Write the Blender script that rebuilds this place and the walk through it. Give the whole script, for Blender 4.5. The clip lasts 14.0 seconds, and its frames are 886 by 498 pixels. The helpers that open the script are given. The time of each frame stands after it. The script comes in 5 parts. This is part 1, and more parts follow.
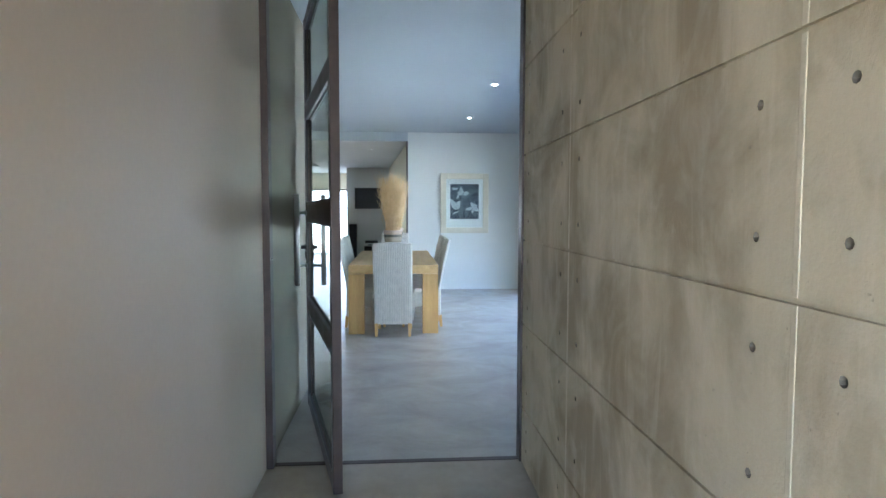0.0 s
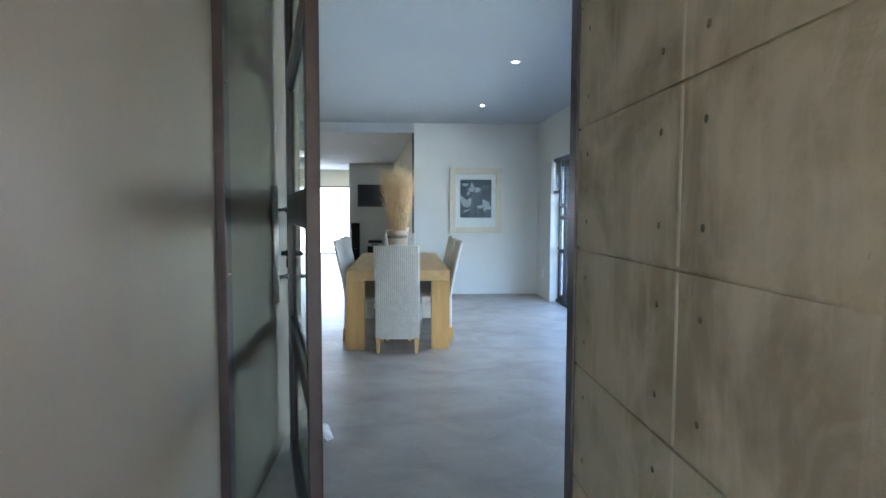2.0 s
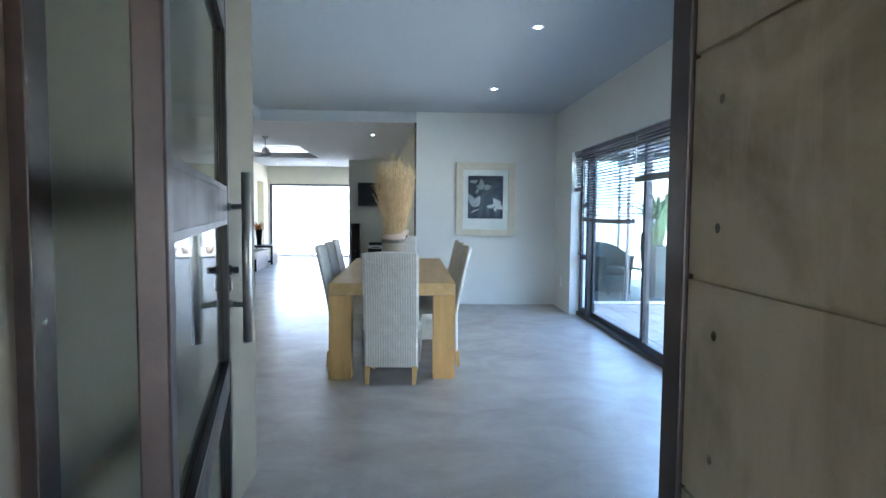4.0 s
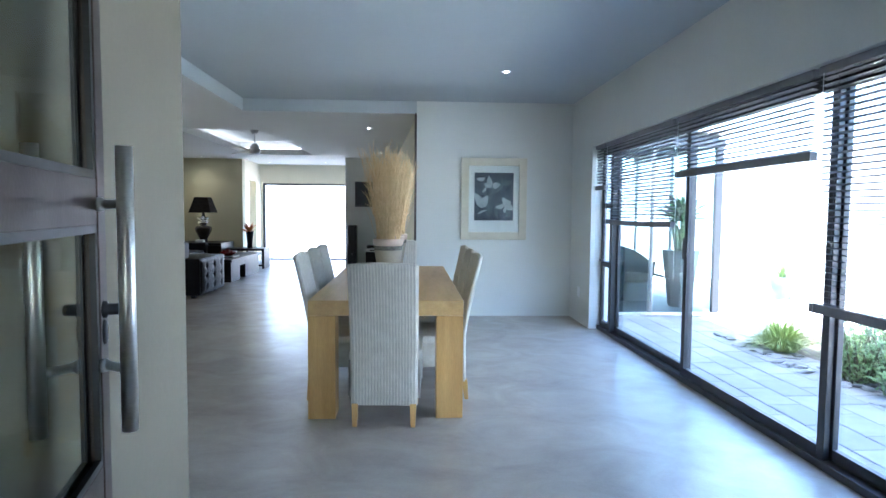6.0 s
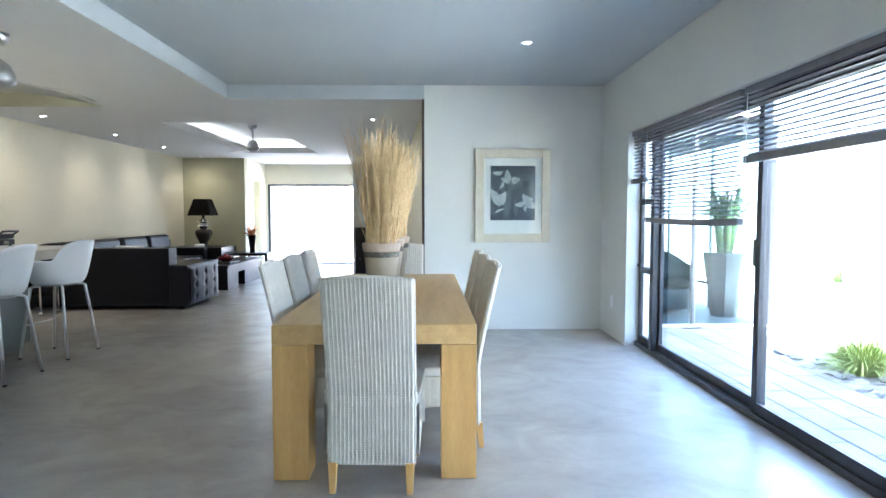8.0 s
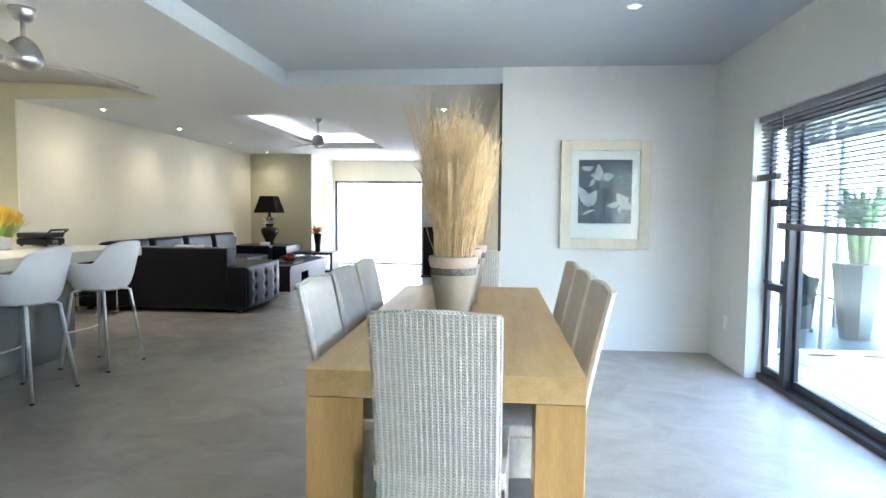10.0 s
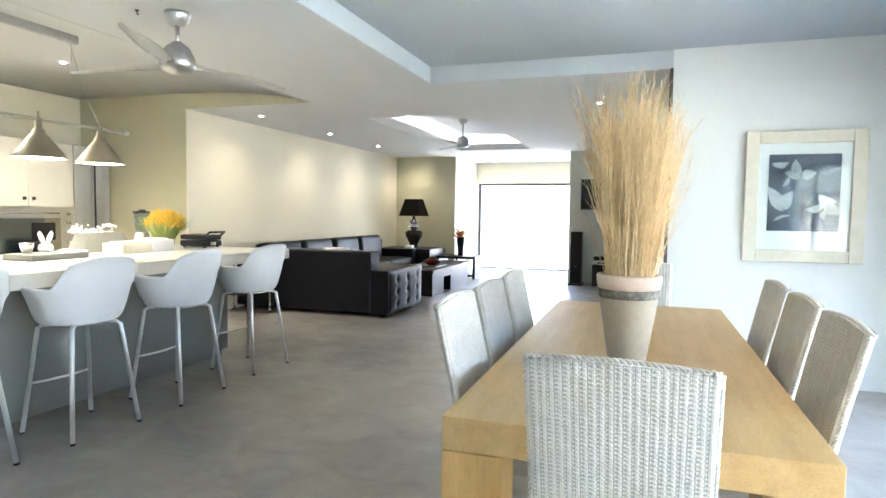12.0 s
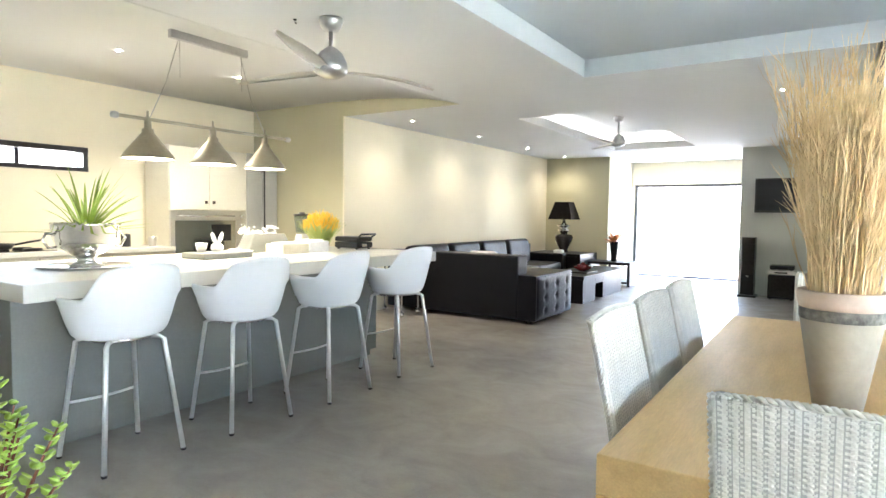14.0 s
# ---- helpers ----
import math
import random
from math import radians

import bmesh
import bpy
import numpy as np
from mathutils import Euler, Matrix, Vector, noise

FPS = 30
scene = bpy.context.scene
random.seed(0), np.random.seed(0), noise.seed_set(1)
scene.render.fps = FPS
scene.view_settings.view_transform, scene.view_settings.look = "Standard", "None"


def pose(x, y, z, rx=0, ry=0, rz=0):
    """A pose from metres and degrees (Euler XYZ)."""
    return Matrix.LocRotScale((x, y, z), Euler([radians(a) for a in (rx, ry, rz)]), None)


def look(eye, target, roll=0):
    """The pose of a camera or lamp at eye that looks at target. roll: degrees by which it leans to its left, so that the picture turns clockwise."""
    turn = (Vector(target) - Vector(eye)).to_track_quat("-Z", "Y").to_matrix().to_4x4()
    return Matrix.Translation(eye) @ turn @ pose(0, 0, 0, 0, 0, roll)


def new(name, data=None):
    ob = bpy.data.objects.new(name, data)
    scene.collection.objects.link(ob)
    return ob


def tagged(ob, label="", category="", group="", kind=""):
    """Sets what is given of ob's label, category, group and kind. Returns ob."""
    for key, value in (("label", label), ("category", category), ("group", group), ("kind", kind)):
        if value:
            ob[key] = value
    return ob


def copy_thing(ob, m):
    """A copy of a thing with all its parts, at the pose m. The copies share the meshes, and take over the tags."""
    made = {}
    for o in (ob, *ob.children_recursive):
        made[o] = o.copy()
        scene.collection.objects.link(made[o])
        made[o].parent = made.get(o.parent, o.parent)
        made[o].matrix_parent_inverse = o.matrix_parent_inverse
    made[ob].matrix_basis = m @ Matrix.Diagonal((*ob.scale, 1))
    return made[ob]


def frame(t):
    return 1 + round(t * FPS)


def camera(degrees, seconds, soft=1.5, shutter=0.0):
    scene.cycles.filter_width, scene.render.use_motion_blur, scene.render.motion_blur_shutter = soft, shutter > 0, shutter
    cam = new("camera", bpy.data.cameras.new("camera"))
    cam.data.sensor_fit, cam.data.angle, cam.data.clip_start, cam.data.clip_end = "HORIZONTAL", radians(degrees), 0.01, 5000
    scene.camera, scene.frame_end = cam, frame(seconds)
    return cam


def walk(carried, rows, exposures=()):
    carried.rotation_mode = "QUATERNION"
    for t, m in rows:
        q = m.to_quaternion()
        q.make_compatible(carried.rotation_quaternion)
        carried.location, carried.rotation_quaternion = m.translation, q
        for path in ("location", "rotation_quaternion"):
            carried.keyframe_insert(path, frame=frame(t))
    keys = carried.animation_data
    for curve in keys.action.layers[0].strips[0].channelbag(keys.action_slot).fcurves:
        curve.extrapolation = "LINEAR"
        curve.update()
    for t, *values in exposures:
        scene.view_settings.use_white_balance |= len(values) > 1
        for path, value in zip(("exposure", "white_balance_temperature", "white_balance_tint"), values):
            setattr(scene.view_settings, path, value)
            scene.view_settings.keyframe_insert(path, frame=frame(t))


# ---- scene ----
cam = camera(73.2, 14.0)
PATH = [
    (0, (0.099, -0.152, 1.323), (0.248, 1.839, 1.199), 0.1),
    (0.5, (0.082, 0.046, 1.328), (0.227, 2.037, 1.204), 0.3),
    (1, (0.073, 0.23, 1.313), (0.217, 2.22, 1.186), 0.2),
    (1.5, (0.085, 0.455, 1.321), (0.227, 2.446, 1.194), 0.3),
    (2, (0.094, 0.698, 1.315), (0.227, 2.69, 1.186), 0.2),
    (2.5, (0.093, 0.96, 1.314), (0.225, 2.952, 1.184), 0.4),
    (3, (0.128, 1.219, 1.313), (0.25, 3.211, 1.183), 0.4),
    (5.5, (0.192, 2.378, 1.297), (0.299, 4.371, 1.174), 0.5),
    (6, (0.198, 2.576, 1.305), (0.305, 4.569, 1.181), 0.5),
    (6.5, (0.239, 2.788, 1.285), (0.342, 4.782, 1.165), 0.7),
    (7, (0.28, 2.995, 1.284), (0.376, 4.989, 1.162), 0.6),
    (7.2, (0.3, 3.092, 1.263), (0.389, 5.087, 1.15), 0.4),
    (9.3, (0.273, 4.038, 1.304), (0.205, 6.033, 1.179), 0.5),
    (9.5, (0.252, 4.112, 1.307), (0.157, 6.106, 1.182), 0.6),
    (10, (0.219, 4.276, 1.304), (0.042, 6.264, 1.178), 0.5),
    (10.5, (0.201, 4.421, 1.31), (-0.094, 6.396, 1.186), 0.6),
    (11, (0.181, 4.53, 1.304), (-0.243, 6.48, 1.181), 0.7),
    (11.5, (0.136, 4.632, 1.313), (-0.398, 6.555, 1.191), 0.7),
    (12, (0.079, 4.736, 1.313), (-0.56, 6.628, 1.192), 0.7),
    (12.5, (0.038, 4.802, 1.308), (-0.71, 6.653, 1.188), 0.6),
    (13, (0.016, 4.88, 1.306), (-0.856, 6.676, 1.188), 0.6),
    (13.5, (0.005, 4.92, 1.299), (-0.972, 6.662, 1.185), 0.6),
    (14, (-0.006, 4.941, 1.301), (-1.09, 6.617, 1.187), 0.7),
]
EXPOSURES = [(0.0, 4.7, 5280, 8), (1.5, 4.6, 5380, 8), (2.7, 4.3, 5400, 8), (5.5, 4.34, 5230, 9), (7.0, 4.74, 5480, 9), (9.5, 5.15, 5780, 9), (12.0, 5.58, 6000, 10), (14.0, 5.77, 6120, 10)]
walk(cam, [(t, look(eye, target, roll)) for t, eye, target, roll in PATH], EXPOSURES)

# ---- daylight ----
world = bpy.data.worlds.new("sky")
scene.world = world
world.use_nodes = True
sky = world.node_tree.nodes.new("ShaderNodeTexSky")
sky.sky_type, sky.sun_disc = "NISHITA", False
SUN_EL, SUN_AZ = radians(58), radians(245)          # azimuth clockwise from +y
sky.sun_elevation, sky.sun_rotation = SUN_EL, SUN_AZ
sky.air_density, sky.dust_density = 1.0, 2.0
world.node_tree.links.new(sky.outputs[0], world.node_tree.nodes["Background"].inputs[0])
world.node_tree.nodes["Background"].inputs[1].default_value = 0.15
sun = new("sun", bpy.data.lights.new("sun", "SUN"))
sun.data.energy, sun.data.angle, sun.data.color = 3.8, radians(0.6), (1.0, 0.97, 0.93)
to_sun = Vector((math.sin(SUN_AZ) * math.cos(SUN_EL), math.cos(SUN_AZ) * math.cos(SUN_EL), math.sin(SUN_EL)))
sun.matrix_world = look(to_sun * 30, (0, 0, 0))


def spot(x, y, z, watts, size=70, color=(1.0, 0.87, 0.66)):
    lamp = new("downlight_lamp", bpy.data.lights.new("downlight_lamp", "SPOT"))
    lamp.data.energy, lamp.data.spot_size, lamp.data.spot_blend = watts, radians(size), 1.0
    lamp.data.shadow_soft_size, lamp.data.color = 0.03, color
    lamp.matrix_world = look((x, y, z), (x, y, 0))


# ---- materials ----
def mat(name, col, rough=0.5, metal=0.0, var=0.12, scale=3.0, fine=0.06, fscale=60.0, bump=0.0, bscale=120.0,
        stretch=(1, 1, 1), col2=None, rvar=0.1, rand=0.0, spec=0.5, coat=0.0, emit=None, trans=0.0, ior=1.45, span=(0.3, 0.7)):
    m = bpy.data.materials.new(name)
    m.use_nodes = True
    nt = m.node_tree
    N, L = nt.nodes, nt.links
    b = N["Principled BSDF"]
    b.inputs["Roughness"].default_value, b.inputs["Metallic"].default_value = rough, metal
    b.inputs["Specular IOR Level"].default_value, b.inputs["Coat Weight"].default_value = spec, coat
    b.inputs["Coat Roughness"].default_value = 0.36
    b.inputs["Transmission Weight"].default_value, b.inputs["IOR"].default_value = trans, ior
    b.inputs["Base Color"].default_value = (*col, 1)
    if emit:
        b.inputs["Emission Color"].default_value, b.inputs["Emission Strength"].default_value = (*emit[0], 1), emit[1]
        return m
    tc = N.new("ShaderNodeTexCoord")
    mp = N.new("ShaderNodeMapping")
    mp.inputs["Scale"].default_value = stretch
    if rand:
        shift = N.new("ShaderNodeVectorMath")
        shift.operation = "MULTIPLY_ADD"
        shift.inputs[1].default_value, pick = (37, 23, 41), N.new("ShaderNodeObjectInfo")
        L.new(pick.outputs["Random"], shift.inputs[0]), L.new(tc.outputs["Object"], shift.inputs[2])
        L.new(shift.outputs[0], mp.inputs["Vector"])
    else:
        L.new(tc.outputs["Object"], mp.inputs["Vector"])
    big = N.new("ShaderNodeTexNoise")
    big.inputs["Scale"].default_value, big.inputs["Detail"].default_value, big.inputs["Roughness"].default_value = scale, 6, 0.6
    sm = N.new("ShaderNodeTexNoise")
    sm.inputs["Scale"].default_value, sm.inputs["Detail"].default_value = fscale, 4
    L.new(mp.outputs[0], big.inputs["Vector"]), L.new(mp.outputs[0], sm.inputs["Vector"])
    ramp = N.new("ShaderNodeMapRange")
    ramp.inputs["From Min"].default_value, ramp.inputs["From Max"].default_value = span
    L.new(big.outputs["Fac"], ramp.inputs["Value"])
    mix = N.new("ShaderNodeMix")
    mix.data_type = "RGBA"
    c2 = col2 or tuple(max(0, c * (1 - var)) for c in col)
    c1 = col if col2 else tuple(min(1, c * (1 + var)) for c in col)
    mix.inputs["A"].default_value, mix.inputs["B"].default_value = (*c1, 1), (*c2, 1)
    L.new(ramp.outputs[0], mix.inputs["Factor"])
    hsv = N.new("ShaderNodeHueSaturation")
    L.new(mix.outputs["Result"], hsv.inputs["Color"])
    v = N.new("ShaderNodeMapRange")
    v.inputs["To Min"].default_value, v.inputs["To Max"].default_value = 1 - fine * 2, 1 + fine * 2
    L.new(sm.outputs["Fac"], v.inputs["Value"])
    last = v.outputs[0]
    if rand:
        oi = N.new("ShaderNodeObjectInfo")
        rr = N.new("ShaderNodeMapRange")
        rr.inputs["To Min"].default_value, rr.inputs["To Max"].default_value = 1 - rand, 1 + rand
        L.new(oi.outputs["Random"], rr.inputs["Value"])
        mul = N.new("ShaderNodeMath")
        mul.operation = "MULTIPLY"
        L.new(last, mul.inputs[0]), L.new(rr.outputs[0], mul.inputs[1])
        last = mul.outputs[0]
    L.new(last, hsv.inputs["Value"])
    L.new(hsv.outputs[0], b.inputs["Base Color"])
    rmap = N.new("ShaderNodeMapRange")
    rmap.inputs["To Min"].default_value = max(0.02, rough - rvar)
    rmap.inputs["To Max"].default_value = min(1.0, rough + rvar)
    L.new(big.outputs["Fac"], rmap.inputs["Value"])
    L.new(rmap.outputs[0], b.inputs["Roughness"])
    if bump:
        bn = N.new("ShaderNodeTexNoise")
        bn.inputs["Scale"].default_value, bn.inputs["Detail"].default_value = bscale, 5
        L.new(mp.outputs[0], bn.inputs["Vector"])
        bp = N.new("ShaderNodeBump")
        bp.inputs["Strength"].default_value, bp.inputs["Distance"].default_value = bump, 0.01
        L.new(bn.outputs["Fac"], bp.inputs["Height"])
        L.new(bp.outputs[0], b.inputs["Normal"])
    return m


PLASTER = mat("pale_plaster", (0.66, 0.67, 0.64), 0.75, var=0.03, scale=1.2, fine=0.02, bump=0.12, bscale=40)
CREAMP = mat("cream_plaster", (0.80, 0.735, 0.575), 0.75, var=0.03, scale=1.2, fine=0.02, bump=0.12, bscale=40)
# olive tone, with the shade of turned-away faces put into the colour
OLIVE_SHADED = mat("olive_shaded_plaster", (0.55, 0.52, 0.36), 0.75, var=0.03, scale=1.2, fine=0.02, bump=0.12, bscale=40)
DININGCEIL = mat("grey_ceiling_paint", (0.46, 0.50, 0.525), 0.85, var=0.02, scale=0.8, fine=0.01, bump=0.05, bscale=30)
CEIL = mat("ceiling_paint", (0.66, 0.66, 0.65), 0.85, var=0.02, scale=0.8, fine=0.01, bump=0.05, bscale=30)
# dimness against the hall plaster is shade put into this olive grey
ENTRY_SHADED = mat("shaded_entry_plaster", (0.195, 0.172, 0.125), 0.7, var=0.03, scale=1.0, fine=0.02, bump=0.1, bscale=30)
HALLPLASTER = mat("hall_plaster", (0.44, 0.37, 0.295), 0.5, var=0.03, scale=1.0, fine=0.02, bump=0.1, bscale=30)
JOINT = mat("joint_mortar", (0.53, 0.45, 0.315), 0.8, var=0.12, scale=6, fine=0.08)
HOLE = mat("hole_concrete", (0.20, 0.17, 0.125), 0.8, var=0.15, scale=20)


def node_kit(name):
    """A fresh material with short calls for noise and arithmetic."""
    m = bpy.data.materials.new(name)
    m.use_nodes = True
    N, L = m.node_tree.nodes, m.node_tree.links
    tc, oi = N.new("ShaderNodeTexCoord"), N.new("ShaderNodeObjectInfo")
    place = N.new("ShaderNodeVectorMath")
    place.operation = "ADD"
    L.new(tc.outputs["Object"], place.inputs[0]), L.new(oi.outputs["Location"], place.inputs[1])

    def noise(scale, detail, warp, stretch=(1, 1, 1), turn=0.0, lo=0.3, hi=0.7, rough=0.62):
        mp, nz, rg = N.new("ShaderNodeMapping"), N.new("ShaderNodeTexNoise"), N.new("ShaderNodeMapRange")
        mp.inputs["Scale"].default_value, mp.inputs["Rotation"].default_value = stretch, (0, 0, radians(turn))
        nz.inputs["Scale"].default_value, nz.inputs["Detail"].default_value = scale, detail
        nz.inputs["Roughness"].default_value, nz.inputs["Distortion"].default_value = rough, warp
        rg.inputs["From Min"].default_value, rg.inputs["From Max"].default_value = lo, hi
        L.new(place.outputs[0], mp.inputs["Vector"]), L.new(mp.outputs[0], nz.inputs["Vector"])
        L.new(nz.outputs["Fac"], rg.inputs["Value"])
        return rg.outputs[0]

    def calc(op, a, c):
        n = N.new("ShaderNodeMath")
        n.operation = op
        for k, v in enumerate((a, c)):
            if isinstance(v, (int, float)):
                n.inputs[k].default_value = v
            else:
                L.new(v, n.inputs[k])
        return n.outputs[0]

    def total(*pairs):
        out = calc("MULTIPLY", *pairs[0])
        for p in pairs[1:]:
            out = calc("ADD", out, calc("MULTIPLY", *p))
        return out

    def blend(factor, a, c):
        mix = N.new("ShaderNodeMix")
        mix.data_type = "RGBA"
        for key, v in (("A", a), ("B", c)):
            if isinstance(v, tuple):
                mix.inputs[key].default_value = (*v, 1)
            else:
                L.new(v, mix.inputs[key])
        L.new(factor, mix.inputs["Factor"])
        return mix.outputs["Result"]

    def bump(height, strength, distance):
        bp = N.new("ShaderNodeBump")
        bp.inputs["Strength"].default_value, bp.inputs["Distance"].default_value = strength, distance
        L.new(height, bp.inputs["Height"])
        return bp.outputs[0]
    return m, N["Principled BSDF"], L, noise, calc, total, blend, bump


def screed(name, pale, dark, rough):
    """Trowelled cement: broad clouds, wispy swirls and short arcs left by the float, sealed to a soft sheen."""
    m, b, L, noise, calc, total, blend, bump = node_kit(name)
    cloud = noise(0.8, 5, 0.5)
    swirl = noise(2.4, 8, 0.9, (1, 1.2, 1), 25)
    arcs = noise(5.0, 6, 1.0, (0.8, 1.3, 1), -20, 0.36, 0.66)
    grain = noise(70, 3, 0)
    L.new(blend(total((cloud, 0.40), (swirl, 0.32), (arcs, 0.18), (grain, 0.10)), pale, dark), b.inputs["Base Color"])
    L.new(calc("ADD", total((swirl, 0.16), (arcs, -0.10)), rough), b.inputs["Roughness"])
    b.inputs["Coat Weight"].default_value, b.inputs["Coat Roughness"].default_value = 0.45, 0.2
    n = bump(total((swirl, 1.0), (arcs, 0.8)), 0.13, 0.006)
    L.new(n, b.inputs["Normal"]), L.new(n, b.inputs["Coat Normal"])
    return m


def cast_concrete(name):
    """Fair-faced concrete: dull olive body, pale smeared laitance, darker damp clouds, pits and upright rub marks."""
    m, b, L, noise, calc, total, blend, bump = node_kit(name)
    damp = noise(2.1, 6, 0.7, (1, 1, 1), 0, 0.40, 0.60, 0.58)
    smear = noise(5.0, 7, 1.1, (1, 1.3, 0.7), 0, 0.50, 0.68)
    rub = noise(8, 4, 0.6, (1, 2.0, 0.25), 0, 0.54, 0.70)
    grain = noise(90, 3, 0)
    pits = noise(40, 2, 0, (1, 1, 1), 0, 0.72, 0.77)
    tone = blend(damp, (0.51, 0.425, 0.283), (0.305, 0.243, 0.148))
    tone = blend(calc("MULTIPLY", smear, 0.38), tone, (0.56, 0.475, 0.335))
    tone = blend(calc("MULTIPLY", rub, 0.32), tone, (0.60, 0.515, 0.37))
    tone = blend(calc("MULTIPLY", grain, 0.10), tone, (0.28, 0.22, 0.135))
    tone = blend(calc("MULTIPLY", pits, 0.3), tone, (0.16, 0.13, 0.09))
    L.new(tone, b.inputs["Base Color"])
    L.new(calc("ADD", total((smear, -0.12), (damp, 0.08)), 0.68), b.inputs["Roughness"])
    L.new(bump(total((smear, 0.5), (grain, 0.35), (pits, -0.6)), 0.30, 0.004), b.inputs["Normal"])
    return m


CONCRETE = cast_concrete("cast_concrete")
FLOOR = screed("polished_screed", (0.45, 0.415, 0.37), (0.20, 0.176, 0.148), 0.40)
HALLFLOOR = mat("hall_screed", (0.40, 0.335, 0.25), 0.45, col2=(0.27, 0.22, 0.155), scale=1.8, fine=0.06, fscale=18, bump=0.08, bscale=10)
STEEL = mat("brown_steel", (0.060, 0.042, 0.036), 0.42, 0.25, var=0.2, scale=6, fine=0.05, bump=0.04)
ALU = mat("dark_aluminium", (0.045, 0.045, 0.05), 0.4, 0.4, var=0.1, scale=8)
GREYALU = mat("grey_aluminium", (0.12, 0.125, 0.13), 0.4, 0.3, var=0.1, scale=8)
SLATM = mat("slat_paint", (0.18, 0.175, 0.19), 0.45, 0.2, var=0.1, scale=8)
CHROME = mat("chrome", (0.86, 0.86, 0.87), 0.17, 1.0, var=0.03, scale=10, rvar=0.05)
SILVERM = mat("polished_silver", (0.78, 0.77, 0.75), 0.05, 1.0, var=0.02, scale=6, rvar=0.02)
FANBODY = mat("satin_nickel", (0.46, 0.46, 0.46), 0.40, 1.0, var=0.05, scale=10, rvar=0.04)
BRUSHED = mat("brushed_steel", (0.70, 0.68, 0.66), 0.40, 1.0, var=0.06, scale=10, stretch=(1, 1, 6), rvar=0.05)
OAK = mat("oak", (0.58, 0.39, 0.165), 0.40, rvar=0.04, col2=(0.45, 0.295, 0.112), scale=2.4, fine=0.10, fscale=30, stretch=(6, 0.7, 6), bump=0.08, bscale=60)
OAKV = mat("oak_upright", (0.58, 0.365, 0.13), 0.38, col2=(0.45, 0.27, 0.088), scale=2.4, fine=0.10, fscale=30, stretch=(6, 6, 0.7), bump=0.08, bscale=60)
WICKER = mat("woven_wicker", (0.64, 0.62, 0.56), 0.6, col2=(0.53, 0.51, 0.45), scale=18, fine=0.12, fscale=160, bump=0.35, bscale=260)
DARKWICKER = mat("grey_wicker", (0.06, 0.07, 0.075), 0.7, var=0.2, scale=40, bump=0.4, bscale=120)
SLABM = mat("garden_room_floor", (0.15, 0.15, 0.148), 0.5, var=0.08, scale=2)
# darker wicker tone that paints the shade inside the slits
WICKER_SHADE = mat("wicker_shade", (0.37, 0.365, 0.335), 0.9, var=0.1, scale=30)
WHITEPL = mat("white_plastic", (0.82, 0.83, 0.85), 0.36, var=0.01, scale=2, fine=0.005, rvar=0.03)
LEGM = mat("satin_chrome", (0.88, 0.88, 0.88), 0.34, 0.75, var=0.02, scale=10, rvar=0.05)
CEMENT = mat("cement_top", (0.68, 0.67, 0.63), 0.35, col2=(0.57, 0.56, 0.52), scale=2.5, fine=0.04, fscale=20, bump=0.05)
ISLAND = mat("island_render", (0.225, 0.23, 0.215), 0.7, var=0.08, scale=1.6, fine=0.04, bump=0.12, bscale=30)
LEATHER = mat("black_leather", (0.006, 0.006, 0.009), 0.38, spec=0.2, var=0.15, scale=5, fine=0.08, bump=0.15, bscale=90)
BLACKW = mat("black_lacquer", (0.012, 0.010, 0.012), 0.36, spec=0.25, var=0.15, scale=4)
BLACKP = mat("black_plastic", (0.018, 0.018, 0.02), 0.35, var=0.1, scale=6)
FABRICB = mat("black_fabric", (0.02, 0.016, 0.015), 0.85, var=0.15, scale=20, bump=0.2, bscale=300)
URN = mat("urn_glaze", (0.06, 0.05, 0.045), 0.12, 0.5, var=0.2, scale=5)
SILVER = mat("silver_cushion", (0.52, 0.52, 0.54), 0.35, 0.3, var=0.1, scale=6, bump=0.1)
CREAM = mat("cream_frame", (0.66, 0.62, 0.50), 0.5, col2=(0.58, 0.54, 0.43), scale=6, fine=0.04, bump=0.05)
PAPER = mat("white_mount", (0.80, 0.80, 0.80), 0.7, var=0.01, scale=3)
PRINTD = mat("print_dark", (0.035, 0.045, 0.075), 0.5, col2=(0.10, 0.12, 0.16), scale=9, fine=0.15, fscale=40)
PRINTM = mat("print_grey", (0.16, 0.185, 0.22), 0.6, col2=(0.09, 0.11, 0.14), scale=11)
PRINTL = mat("print_light", (0.62, 0.64, 0.66), 0.6, col2=(0.35, 0.38, 0.42), scale=14)
TERRA = mat("pale_terracotta", (0.50, 0.36, 0.27), 0.75, col2=(0.36, 0.31, 0.27), scale=5, fine=0.06, fscale=50, bump=0.15, bscale=70)
TERRAB = mat("pot_body", (0.33, 0.285, 0.215), 0.75, col2=(0.25, 0.215, 0.165), scale=5, fine=0.06, fscale=50, bump=0.15, bscale=70)
TERRAR = mat("pot_band", (0.13, 0.12, 0.10), 0.8, var=0.5, scale=40, fine=0.3, bump=0.6, bscale=70)
REED = mat("dry_branches", (0.78, 0.60, 0.34), 0.65, col2=(0.60, 0.43, 0.22), scale=12, fine=0.1)
CABINET = mat("cream_cabinet", (0.72, 0.69, 0.60), 0.45, var=0.02, scale=2)
FRIDGE = mat("grey_cabinet", (0.42, 0.42, 0.40), 0.4, var=0.05, scale=3)
DARKGLASS = mat("oven_glass", (0.02, 0.02, 0.022), 0.06, var=0.1, scale=3, rvar=0.02)
